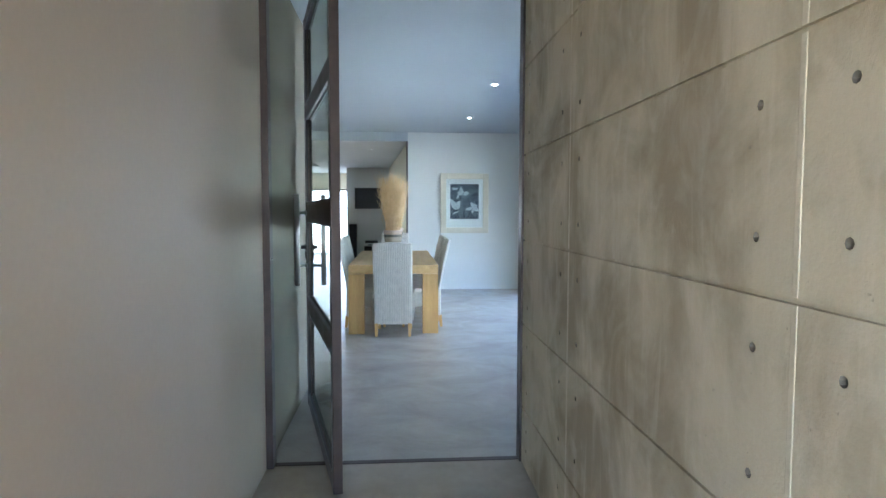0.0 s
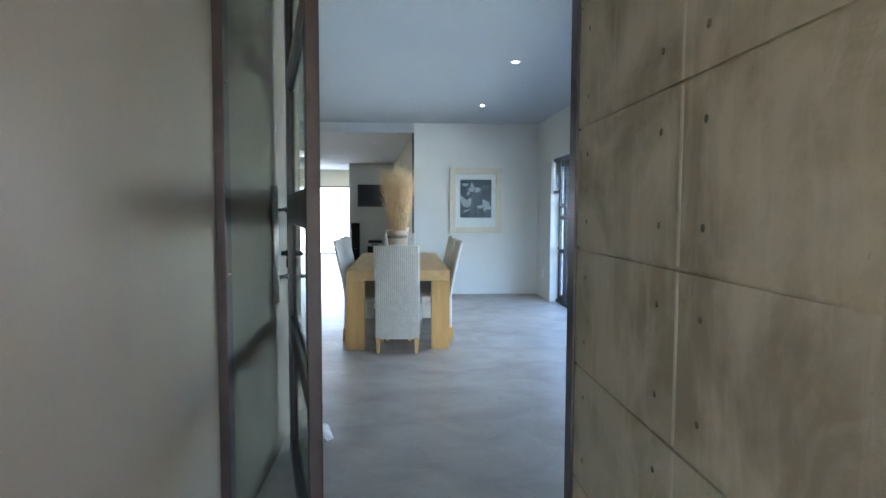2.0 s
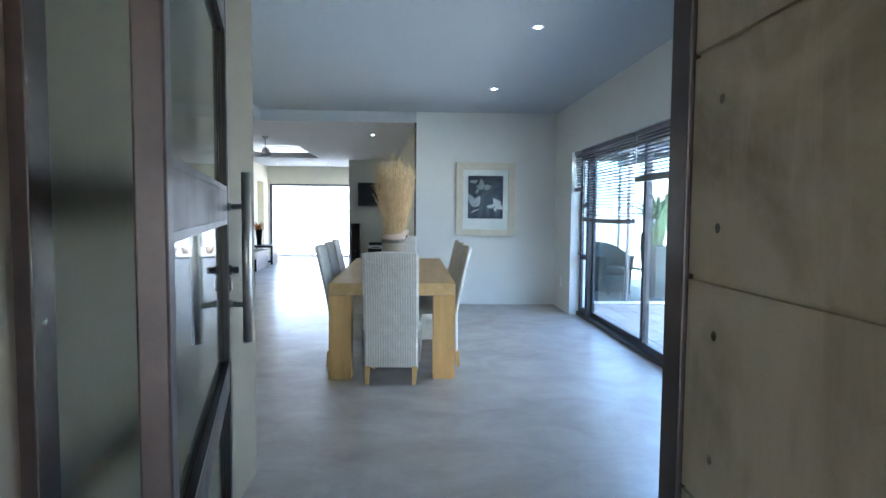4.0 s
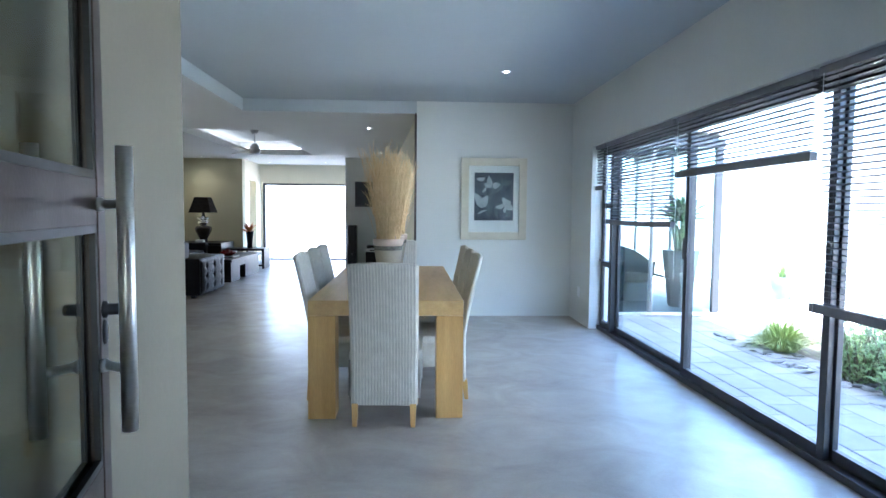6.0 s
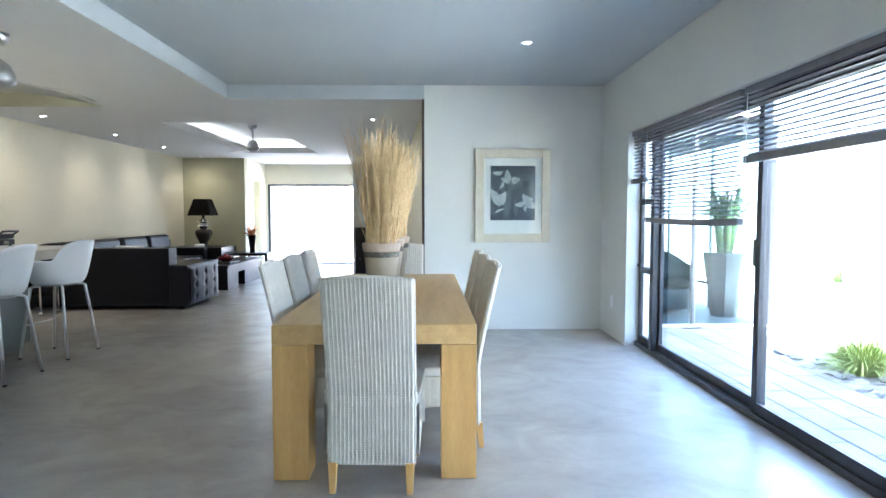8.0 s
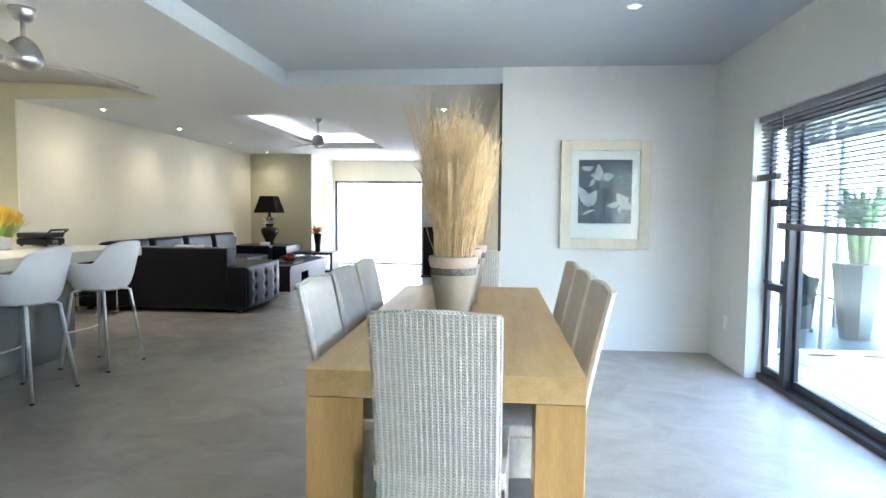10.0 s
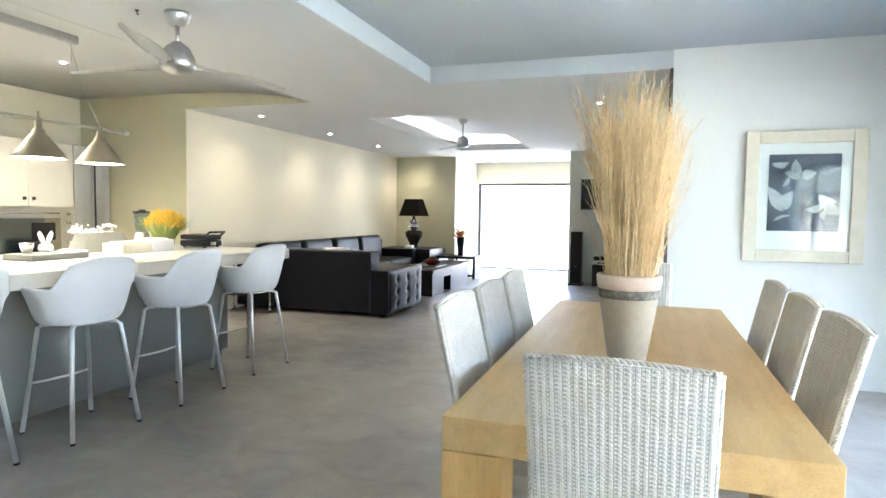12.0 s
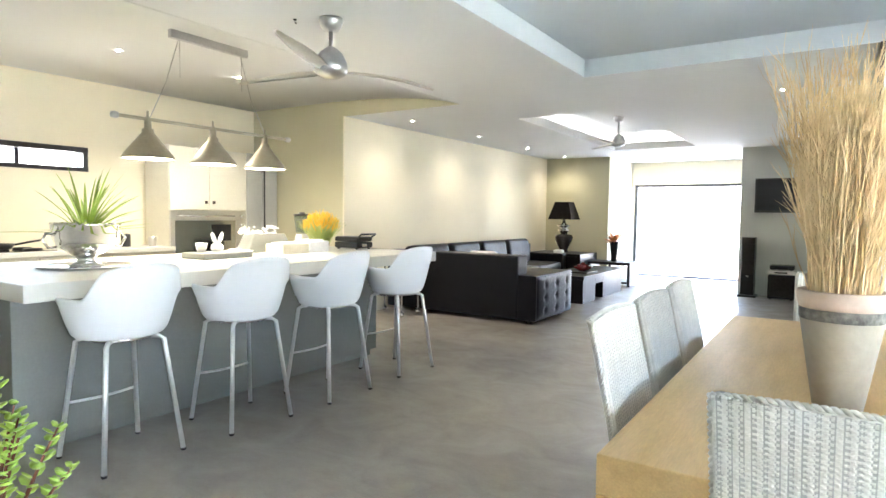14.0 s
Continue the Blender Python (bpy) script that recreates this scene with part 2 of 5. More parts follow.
SCREEN = mat("tv_screen", (0.012, 0.011, 0.016), 0.18, var=0.1, scale=3, rvar=0.03)
WHITEC = mat("white_ceramic", (0.78, 0.78, 0.76), 0.2, var=0.02, scale=4)
PAVER = mat("paving_stone", (0.22, 0.215, 0.21), 0.8, var=0.12, scale=5, fine=0.1, fscale=60, bump=0.3, rand=0.14)
GRAVEL = mat("pale_gravel", (0.66, 0.64, 0.60), 0.9, var=0.10, scale=4, fine=0.12, fscale=90, bump=0.4, bscale=80)
TERRACEM = mat("terrace_tiles", (0.30, 0.285, 0.26), 0.8, var=0.08, scale=2, bump=0.1)
GARDENWALL = mat("white_garden_wall", (0.48, 0.475, 0.46), 0.85, var=0.04, scale=1.5, bump=0.1, bscale=40)
SOIL = mat("garden_soil", (0.10, 0.075, 0.055), 0.95, var=0.3, scale=9, bump=0.6, bscale=30)
GROUND = mat("dry_ground", (0.30, 0.27, 0.21), 0.95, var=0.2, scale=0.7, bump=0.3, bscale=20)
SLATE = mat("slate_stone", (0.20, 0.20, 0.20), 0.75, var=0.2, scale=12, bump=0.3, rand=0.3)
GRASSM = mat("grass_blades", (0.28, 0.38, 0.09), 0.6, col2=(0.46, 0.50, 0.18), scale=10)
LEAFM = mat("shrub_leaves", (0.07, 0.13, 0.035), 0.5, col2=(0.15, 0.22, 0.06), scale=9)
SUCC = mat("succulent_leaves", (0.40, 0.52, 0.09), 0.4, col2=(0.24, 0.37, 0.06), scale=25)
TWIGM = mat("shrub_twigs", (0.12, 0.10, 0.06), 0.8, var=0.2, scale=30)
STEM = mat("reddish_stem", (0.16, 0.05, 0.03), 0.6, var=0.2, scale=30)
YELLOW = mat("yellow_tufts", (0.75, 0.48, 0.04), 0.6, col2=(0.62, 0.36, 0.02), scale=30)
ORANGE = mat("orange_flower", (0.70, 0.25, 0.06), 0.6, col2=(0.55, 0.15, 0.04), scale=20)
PLANTER = mat("grey_planter", (0.05, 0.058, 0.064), 0.35, 0.2, var=0.08, scale=3)
ROCK = mat("crystal_rock", (0.55, 0.54, 0.55), 0.3, col2=(0.30, 0.27, 0.26), scale=30, fine=0.2, bump=0.6, bscale=60)
RED = mat("dark_red_bowl", (0.20, 0.02, 0.02), 0.25, var=0.2, scale=10)
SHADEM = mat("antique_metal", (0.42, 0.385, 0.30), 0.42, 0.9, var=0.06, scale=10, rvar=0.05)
MIRRORG = mat("mirrored_oven_glass", (0.42, 0.42, 0.42), 0.08, 1.0, var=0.05, scale=3, rvar=0.03)
GLOW = mat("lamp_glow", (1, 1, 1), emit=((1.0, 0.86, 0.62), 1.0))
GLOWDL = mat("downlight_glow", (1, 1, 1), emit=((1.0, 0.93, 0.80), 9.0))
GLOWCOVE = mat("cove_glow", (1, 1, 1), emit=((1.0, 0.96, 0.90), 0.26))


def glass_mat(name, tint=(1, 1, 1), gain=0.75, rough=0.0, face=0.035):
    m = bpy.data.materials.new(name)
    m.use_nodes = True
    nt = m.node_tree
    nt.nodes.remove(nt.nodes["Principled BSDF"])
    tr, gl, mx, fr = (nt.nodes.new("ShaderNode" + k) for k in ("BsdfTransparent", "BsdfGlossy", "MixShader", "LayerWeight"))
    tr.inputs[0].default_value = (*tint, 1)
    gl.inputs["Roughness"].default_value = rough
    fr.inputs[0].default_value = 0.5
    pw, ad = nt.nodes.new("ShaderNodeMath"), nt.nodes.new("ShaderNodeMath")
    pw.operation, ad.operation = "POWER", "MULTIPLY_ADD"
    pw.inputs[1].default_value, ad.inputs[1].default_value, ad.inputs[2].default_value = 4.0, gain, face
    nt.links.new(fr.outputs["Facing"], pw.inputs[0])
    nt.links.new(pw.outputs[0], ad.inputs[0])
    nt.links.new(ad.outputs[0], mx.inputs[0])
    nt.links.new(tr.outputs[0], mx.inputs[1])
    nt.links.new(gl.outputs[0], mx.inputs[2])
    nt.links.new(mx.outputs[0], nt.nodes["Material Output"].inputs["Surface"])
    return m


GLASS = glass_mat("clear_glass", (0.96, 0.98, 0.97))
GARDENGLASS = glass_mat("coated_garden_glass", (0.66, 0.75, 0.77), 0.3, 0.0, 0.012)
DOORGLASS = glass_mat("door_glass", (0.84, 0.86, 0.82), 0.22)


# ---- shape helpers ----
def add_box(bm, lo, hi, bevel=0.0, seg=2):
    r = bmesh.ops.create_cube(bm, size=1.0)
    vs = r["verts"]
    for v in vs:
        v.co = Vector([lo[i] + (v.co[i] + 0.5) * (hi[i] - lo[i]) for i in range(3)])
    if bevel:
        es = list({e for v in vs for e in v.link_edges})
        bmesh.ops.bevel(bm, geom=es, offset=bevel, segments=seg, affect="EDGES", profile=0.6)
    return bm


def box(lo, hi, bevel=0.0, seg=2):
    return add_box(bmesh.new(), lo, hi, bevel, seg)


def add_tube(bm, pts, r, n=10, cap=True):
    """A round tube along points; r is one radius or one for each point."""
    pts = [Vector(p) for p in pts]
    rs = r if isinstance(r, (list, tuple)) else [r] * len(pts)
    rings, side = [], None
    for i, p in enumerate(pts):
        d = (pts[min(i + 1, len(pts) - 1)] - pts[max(i - 1, 0)]).normalized()
        if side is None:
            side = d.orthogonal().normalized()
        side = (side - d * side.dot(d)).normalized()
        up = d.cross(side)
        rings.append([bm.verts.new(p + (side * math.cos(2 * math.pi * k / n) + up * math.sin(2 * math.pi * k / n)) * rs[i]) for k in range(n)])
    for a, b in zip(rings, rings[1:]):
        for k in range(n):
            f = bm.faces.new((a[k], a[(k + 1) % n], b[(k + 1) % n], b[k]))
            f.smooth = True
    if cap:
        bm.faces.new(rings[0][::-1]), bm.faces.new(rings[-1])
    return bm


def tube(pts, r, n=10):
    return add_tube(bmesh.new(), pts, r, n)


def add_lathe(bm, prof, n=32, at=(0, 0, 0)):
    """Turns a profile of (radius, height) round z."""
    at = Vector(at)
    rings = []
    for r, z in prof:
        if r < 1e-5:
            rings.append([bm.verts.new(at + Vector((0, 0, z)))])
        else:
            rings.append([bm.verts.new(at + Vector((r * math.cos(2 * math.pi * k / n), r * math.sin(2 * math.pi * k / n), z))) for k in range(n)])
    for a, b in zip(rings, rings[1:]):
        for k in range(n):
            q = [a[k % len(a)], a[(k + 1) % len(a)], b[(k + 1) % len(b)], b[k % len(b)]]
            q = list(dict.fromkeys(q))
            if len(q) > 2:
                f = bm.faces.new(q)
                f.smooth = True
    return bm


def lathe(prof, n=32, at=(0, 0, 0)):
    return add_lathe(bmesh.new(), prof, n, at)


def add_prism(bm, outline, z0, z1):
    a = [bm.verts.new((x, y, z0)) for x, y in outline]
    b = [bm.verts.new((x, y, z1)) for x, y in outline]
    n = len(a)
    for k in range(n):
        bm.faces.new((a[k], a[(k + 1) % n], b[(k + 1) % n], b[k]))
    bm.faces.new(a[::-1]), bm.faces.new(b)
    return bm


def mesh_of(name, bm, material):
    bmesh.ops.recalc_face_normals(bm, faces=bm.faces)
    me = bpy.data.meshes.new(name)
    bm.to_mesh(me)
    bm.free()
    me.materials.append(material)
    return me


def part(name, bm, material, parent, label=""):
    ob = new(name, mesh_of(name, bm, material))
    ob.parent = parent
    return tagged(ob, label)


def thing(name, m, label, category, group=""):
    ob = new(name)
    ob.empty_display_size = 0.1
    ob.matrix_basis = m
    return tagged(ob, label, category, group)


def solid(name, bm, material, label, category="", kind="", group=""):
    return tagged(new(name, mesh_of(name, bm, material)), label, category, group, kind)


def structure(name, bm, material, label, category):
    return solid(name, bm, material, label, category, "structure")


# ---- setting: hall, dining room, kitchen, living room ----
H, HL = 2.66, 2.51                    # dining ceiling, lower ceiling
structure("floor", box((-7.0, 2.97, -0.12), (2.42, 18.8, 0.0)), FLOOR, "polished grey cement screed floor with cloudy trowel marks", "floor")
structure("floor_hall", box((-0.8, -3.1, -0.12), (1.0, 2.93, 0.0)), HALLFLOOR, "sandy grey cement floor of the entrance hall", "floor")
structure("threshold", box((-0.58, 2.93, -0.1), (0.745, 2.97, 0.004), 0.002), STEEL, "dark steel threshold strip set in the floor", "threshold")
structure("wall_hall_left", box((-0.80, -1.5, 0), (-0.58, 2.94, H)), HALLPLASTER, "smooth grey plastered hall wall", "wall")
structure("wall_entry_left", box((-0.80, 2.94, 0), (-0.58, 4.67, H)), ENTRY_SHADED, "smooth olive grey plastered wall beside the open door, shade in its colour", "wall")
# beam and long cover out of view, added to limit daylight from behind
structure("wall_hall_back", box((-0.58, -3.1, 2.1), (0.79, -2.95, H)), HALLPLASTER, "unseen plain plastered beam behind the start, added to cut daylight in the hall", "wall")
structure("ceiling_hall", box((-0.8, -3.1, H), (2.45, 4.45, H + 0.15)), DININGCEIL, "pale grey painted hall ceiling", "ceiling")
structure("wall_dining_south", box((0.95, 2.77, 0), (2.21, 2.97, H)), PLASTER, "pale plastered wall beside the entrance", "wall")
structure("wall_kitchen_south", box((-7.05, 4.45, 0), (-0.80, 4.67, 2.9)), PLASTER, "pale plastered kitchen wall", "wall")
# window wall with its long opening
W0, W1, WH = 3.95, 9.17, 2.05
bm = bmesh.new()
add_box(bm, (2.21, 2.77, 0), (2.45, W0, H))
add_box(bm, (2.21, W1, 0), (2.45, 10.15, H))
add_box(bm, (2.21, W0, WH), (2.45, W1, H))
structure("wall_east", bm, PLASTER, "pale plastered wall round a long glazed opening", "wall")
structure("wall_picture", box((0.26, 10.0, 0), (2.21, 10.15, H)), PLASTER, "pale plastered end wall of the dining area", "wall")
structure("trim", box((0.235, 9.99, 0), (0.262, 10.16, HL), 0.003), STEEL, "dark steel edge strip on the end of the wall", "trim")
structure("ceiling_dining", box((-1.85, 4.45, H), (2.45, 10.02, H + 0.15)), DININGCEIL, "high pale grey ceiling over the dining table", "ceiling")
# lower ceiling over the living room, open at the cove
CX0, CX1, CY0, CY1 = -3.32, -1.95, 11.75, 15.75
bm = bmesh.new()
for lo, hi in (((-5.4, 10.57), (-3.45, 18.8)), ((-3.45, 10.02), (CX1, CY0)), ((-3.45, CY0), (CX0, 18.8)), ((CX0, CY1), (CX1, 18.8)), ((CX1, 10.02), (0.4, 18.8))):
    add_box(bm, (*lo, HL), (*hi, HL + 0.12))
add_box(bm, (-3.45, 4.45, HL), (-1.85, 10.02, HL + 0.12))
structure("ceiling_living", bm, CEIL, "lower white ceiling with a stepped bulkhead edge", "ceiling")
bm = bmesh.new()
add_box(bm, (CX0 - 0.25, CY0 - 0.25, 2.80), (CX1 + 0.25, CY1 + 0.25, 2.88))
add_box(bm, (CX0 - 0.30, CY0 - 0.3, HL + 0.12), (CX0 - 0.25, CY1 + 0.3, 2.88))
add_box(bm, (CX1 + 0.25, CY0 - 0.3, HL + 0.12), (CX1 + 0.30, CY1 + 0.3, 2.88))
add_box(bm, (CX0 - 0.25, CY0 - 0.3, HL + 0.12), (CX1 + 0.25, CY0 - 0.25, 2.88))
add_box(bm, (CX0 - 0.25, CY1 + 0.25, HL + 0.12), (CX1 + 0.25, CY1 + 0.30, 2.88))
structure("ceiling_cove", bm, CEIL, "raised white ceiling tray with hidden strip lighting", "ceiling")
bm = bmesh.new()
add_box(bm, (-1.97, 4.45, HL + 0.001), (-1.847, 10.02, H + 0.15))
add_box(bm, (-1.97, 10.017, HL + 0.001), (0.26, 10.14, H + 0.15))
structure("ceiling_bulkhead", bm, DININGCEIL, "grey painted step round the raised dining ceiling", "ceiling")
# kitchen ceiling: springs from the lower ceiling and levels out towards the back wall
KZ = [(-3.45, HL), (-3.62, 2.555), (-3.85, 2.60), (-4.2, 2.645), (-4.7, 2.68), (-5.4, 2.70), (-6.8, 2.70), (-7.0, 2.70)]


def kz(x):
    for (xa, za), (xb, zb) in zip(KZ, KZ[1:]):
        if xb <= x <= xa:
            return za + (zb - za) * (xa - x) / (xa - xb)
    return HL


bm = bmesh.new()
rows = [[bm.verts.new((x, y, z + dz)) for y, dz in ((4.45, 0), (10.56, 0), (10.56, 0.1), (4.45, 0.1))] for x, z in KZ]
for p, q in zip(rows, rows[1:]):
    for k in range(4):
        bm.faces.new((p[k], p[(k + 1) % 4], q[(k + 1) % 4], q[k])).smooth = k == 0
bm.faces.new(rows[0]), bm.faces.new(rows[-1][::-1])
structure("ceiling_kitchen", bm, CEIL, "gently curved pale ceiling over the kitchen", "ceiling")
bm = bmesh.new()
front = [(x, z + 0.01) for x, z in KZ[:6]]
for y in (10.545, 10.568):
    bm.faces.new([bm.verts.new((x, y, z)) for x, z in [(-3.45, HL - 0.001)] + front + [(-5.4, HL - 0.001)]])
structure("ceiling_step", bm, OLIVE_SHADED, "olive step face between the two ceilings, coloured for its shade", "ceiling")
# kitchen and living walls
structure("wall_kitchen_north", box((-7.05, 10.55, 0), (-5.14, 10.75, 2.9)), OLIVE_SHADED, "olive plastered return wall of the kitchen", "wall")
KW = (6.3, 8.32, 1.72, 1.98)
bm = bmesh.new()
add_box(bm, (-7.05, 4.45, 0), (-6.8, 10.55, KW[2]))
add_box(bm, (-7.05, 4.45, KW[3]), (-6.8, 10.55, 2.9))
add_box(bm, (-7.05, 4.45, KW[2]), (-6.8, KW[0], KW[3]))
add_box(bm, (-7.05, KW[1], KW[2]), (-6.8, 10.55, KW[3]))
structure("wall_kitchen_west", bm, CREAMP, "cream plastered kitchen wall with a slot window", "wall")
bm = box((-5.35, 10.75, 0), (-5.12, 17.1, 2.7))
add_box(bm, (-5.14, 10.552, 0), (-5.12, 10.75, 2.7))
structure("wall_living_west", bm, CREAMP, "long cream plastered living room wall", "wall")
bm = bmesh.new()
add_box(bm, (-3.95, 17.101, 0), (-3.77, 17.45, 2.7))
add_box(bm, (-3.95, 18.15, 0), (-3.77, 18.6, 2.7))
add_box(bm, (-3.95, 17.45, 2.05), (-3.77, 18.15, 2.7))
add_box(bm, (-4.3, 17.3, 0), (-4.2, 18.4, 2.7))
structure("wall_corner", box((-5.12, 16.9, 0), (-3.77, 17.1, 2.7)), OLIVE_SHADED, "olive plastered corner wall behind the lamp", "wall")
structure("wall_pier", bm, CREAMP, "plastered pier with a tall doorway in its side", "wall")
bm = bmesh.new()
add_box(bm, (-3.95, 18.6, 0), (-3.72, 18.8, 2.7))
add_box(bm, (-3.72, 18.6, 2.02), (-1.3, 18.8, 2.7))
structure("wall_north", bm, CREAMP, "plastered wall over a wide sliding door", "wall")
structure("wall_tv", box((-1.3, 16.3, 0), (0.3, 18.8, 2.7)), PLASTER, "plastered wall behind the television", "wall")
bm = bmesh.new()
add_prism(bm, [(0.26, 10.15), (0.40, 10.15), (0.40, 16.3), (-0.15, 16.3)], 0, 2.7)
# dim olive here stands for the wall lying in shade
structure("wall_living_east", bm, OLIVE_SHADED, "plastered side wall of the living room with shade in its colour", "wall")

# ---- ground outside ----
structure("ground", box((-400, -400, -0.6), (400, 400, -0.16)), GROUND, "dry bare ground round the house", "ground")


# ---- dining furniture ----
def smooth(bm):
    for f in bm.faces:
        f.smooth = True
    return bm


def weave(u, v):
    """Relief of the plait: upright chains of slanting links with a low slit between them."""
    p = (u / 0.0185) % 1.0
    beat = v / 0.0108
    if p < 0.70:
        return 0.0032 * max(0, math.sin(math.pi * p / 0.70)) ** 0.55 * (0.76 + 0.24 * math.cos(2 * math.pi * (beat + p * 0.9)))
    return 0.0006 + 0.0019 * max(0, math.sin(math.pi * (p - 0.70) / 0.30)) ** 0.5 * (0.5 + 0.5 * math.cos(2 * math.pi * beat))


def chair_back():
    """A tall woven panel, hollow towards the sitter, leaning back."""
    bm = bmesh.new()
    nx, nz, z0, z1 = 168, 330, 0.13, 1.0
    grids = []
    for face in (-1, 1):
        g = []
        for j in range(nz + 1):
            v = j / nz
            z = z0 + (z1 - z0) * v
            row = []
            for i in range(nx + 1):
                s = 2 * i / nx - 1
                w = 0.196 + 0.006 * v
                edge = min(1, (1 - abs(s)) * 16)
                half = 0.004 + 0.010 * math.sqrt(max(0, edge * (2 - edge)))
                bend = 0.014 * s * s * v
                lean = -0.20 - 0.12 * max(0, (z - 0.45) / 0.55) ** 1.15
                top = -0.012 * s * s if j == nz else 0
                d = weave(s * w, z) if abs(s) < 0.98 else 0
                row.append(bm.verts.new((s * w, lean + bend + face * (half + d), z + top - 0.004 * (1 - edge) * v)))
            g.append(row)
        grids.append(g)
    for f, g in enumerate(grids):
        for j in range(nz):
            for i in range(nx):
                q = (g[j][i], g[j][i + 1], g[j + 1][i + 1], g[j + 1][i])
                s, z = (2 * i + 1) / nx - 1, z0 + (z1 - z0) * (j + 0.5) / nz
                fc = bm.faces.new(q if f == 0 else q[::-1])
                # low faces get the darker tone: shade between strands put into the colour
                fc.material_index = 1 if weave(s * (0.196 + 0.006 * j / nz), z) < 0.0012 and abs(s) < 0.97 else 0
    a, b = grids
    for i in range(nx):
        bm.faces.new((a[nz][i], a[nz][i + 1], b[nz][i + 1], b[nz][i]))
        bm.faces.new((a[0][i], b[0][i], b[0][i + 1], a[0][i + 1]))
    for j in range(nz):
        bm.faces.new((a[j][0], a[j + 1][0], b[j + 1][0], b[j][0]))
        bm.faces.new((a[j][nx], b[j][nx], b[j + 1][nx], a[j + 1][nx]))
    return smooth(bm)


def rope(pts, r=0.007, pitch=0.026):
    """A braided edge: two strands wound round each other along the line."""
    bm = bmesh.new()
    line = [Vector(p) for p in pts]
    total = sum((q - p).length for p, q in zip(line, line[1:]))
    n = max(8, int(total / pitch * 6))
    for phase in (0.0, math.pi):
        out = []
        for k in range(n + 1):
            want, i = total * k / n, 0
            while i < len(line) - 2 and want > (line[i + 1] - line[i]).length:
                want -= (line[i + 1] - line[i]).length
                i += 1
            d = line[i + 1] - line[i]
            c = line[i].lerp(line[i + 1], min(1, want / d.length))
            d.normalize()
            side = d.cross(Vector((0, 1, 0))).normalized()
            a = phase + 2 * math.pi * total * k / n / pitch
            out.append(c + (side * math.cos(a) + d.cross(side) * math.sin(a)) * r * 0.55)
        add_tube(bm, out, r * 0.72, 6)
    return bm


def dining_chair():
    c = thing("dining_chair", pose(0, 0, 0), "tall pale woven wicker dining chair with short wooden legs", "chair", "chairs round the dining table")
    part("backrest", chair_back(), WICKER, c).data.materials.append(WICKER_SHADE)
    part("braided_edge", rope([(-0.201 + 0.402 * k / 16, -0.320 + 0.014 * (k / 8 - 1) ** 2, 1.002 - 0.012 * (k / 8 - 1) ** 2) for k in range(17)]), WICKER, c)
    for s in (-1, 1):
        part("braided_edge", rope([(s * (0.197 + 0.006 * k / 14), -0.20 - 0.12 * max(0, (0.13 + 0.0615 * k - 0.45) / 0.55) ** 1.15 + 0.014 * k / 14, 0.13 + 0.0615 * k) for k in range(15)], 0.0065), WICKER, c)
    bm = bmesh.new()
    n = 36
    g = [[bm.verts.new((-0.22 + 0.44 * i / n, -0.19 + 0.43 * j / n, 0.46 + 0.012 * math.sin(math.pi * i / n) * math.sin(math.pi * j / n) + weave(0.44 * i / n, 0.43 * j / n))) for i in range(n + 1)] for j in range(n + 1)]
    for j in range(n):
        for i in range(n):
            bm.faces.new((g[j][i], g[j][i + 1], g[j + 1][i + 1], g[j + 1][i]))
    add_box(bm, (-0.22, -0.19, 0.40), (0.22, 0.24, 0.455), 0.012)
    part("seat", smooth(bm), WICKER, c)
    for x in (-0.21, 0.21):
        bm = bmesh.new()
        m = 28
        front = [(-0.19 + 0.43 * k / m, 0.40, 0.17 + 0.07 * math.sin(math.pi * k / m)) for k in range(m + 1)]
        va = [[bm.verts.new((x + sgn * (0.008 + weave(y, z) * 0.8), y, zz)) for y, z, zb in front for zz in (z, zb)] for sgn in (-1, 1)]
        for k in range(m):
            for s in (0, 1):
                v = va[s]
                q = (v[2 * k], v[2 * k + 1], v[2 * k + 3], v[2 * k + 2])
                bm.faces.new(q)
            bm.faces.new((va[0][2 * k + 1], va[1][2 * k + 1], va[1][2 * k + 3], va[0][2 * k + 3]))
        part("side_skirt", bm, WICKER, c)
    part("front_skirt", box((-0.205, 0.225, 0.2), (0.205, 0.24, 0.41), 0.004), WICKER, c)
    for x in (-0.177, 0.177):
        for y in (-0.205, 0.215):
            bm = box((x - 0.02, y - 0.02, 0.0), (x + 0.02, y + 0.02, 0.30 if y > 0 else 0.14), 0.004)
            for v in bm.verts:
                if v.co.z < 0.05:
                    v.co.x, v.co.y = x + (v.co.x - x) * 0.7, y + (v.co.y - y) * 0.7 - (0.015 if y < 0 else 0)
            part("leg", bm, OAKV, c, "short tapered oak leg")
    return c


chair = dining_chair()
chair.matrix_basis = pose(0.050, 6.36, 0, 0, 0, -3)
copy_thing(chair, pose(0.05, 8.62, 0, 0, 0, 180))
for y in (6.86, 7.37, 7.88):
    copy_thing(chair, pose(-0.28, y, 0, 0, 0, -90) @ Matrix.Diagonal((1.07, 1, 1, 1)))
    copy_thing(chair, pose(0.37, y, 0, 0, 0, 90) @ Matrix.Diagonal((1.07, 1, 1, 1)))

table = thing("dining_table", pose(0.045, 7.48, 0), "long solid oak dining table with thick square legs", "table")
part("tabletop", box((-0.485, -1.2, 0.655), (0.485, 1.2, 0.75), 0.004), OAK, table)
for x in (-0.40, 0.40):
    for y in (-1.115, 1.115):
        part("leg", box((x - 0.085, y - 0.085, 0), (x + 0.085, y + 0.085, 0.653), 0.004), OAKV, table)

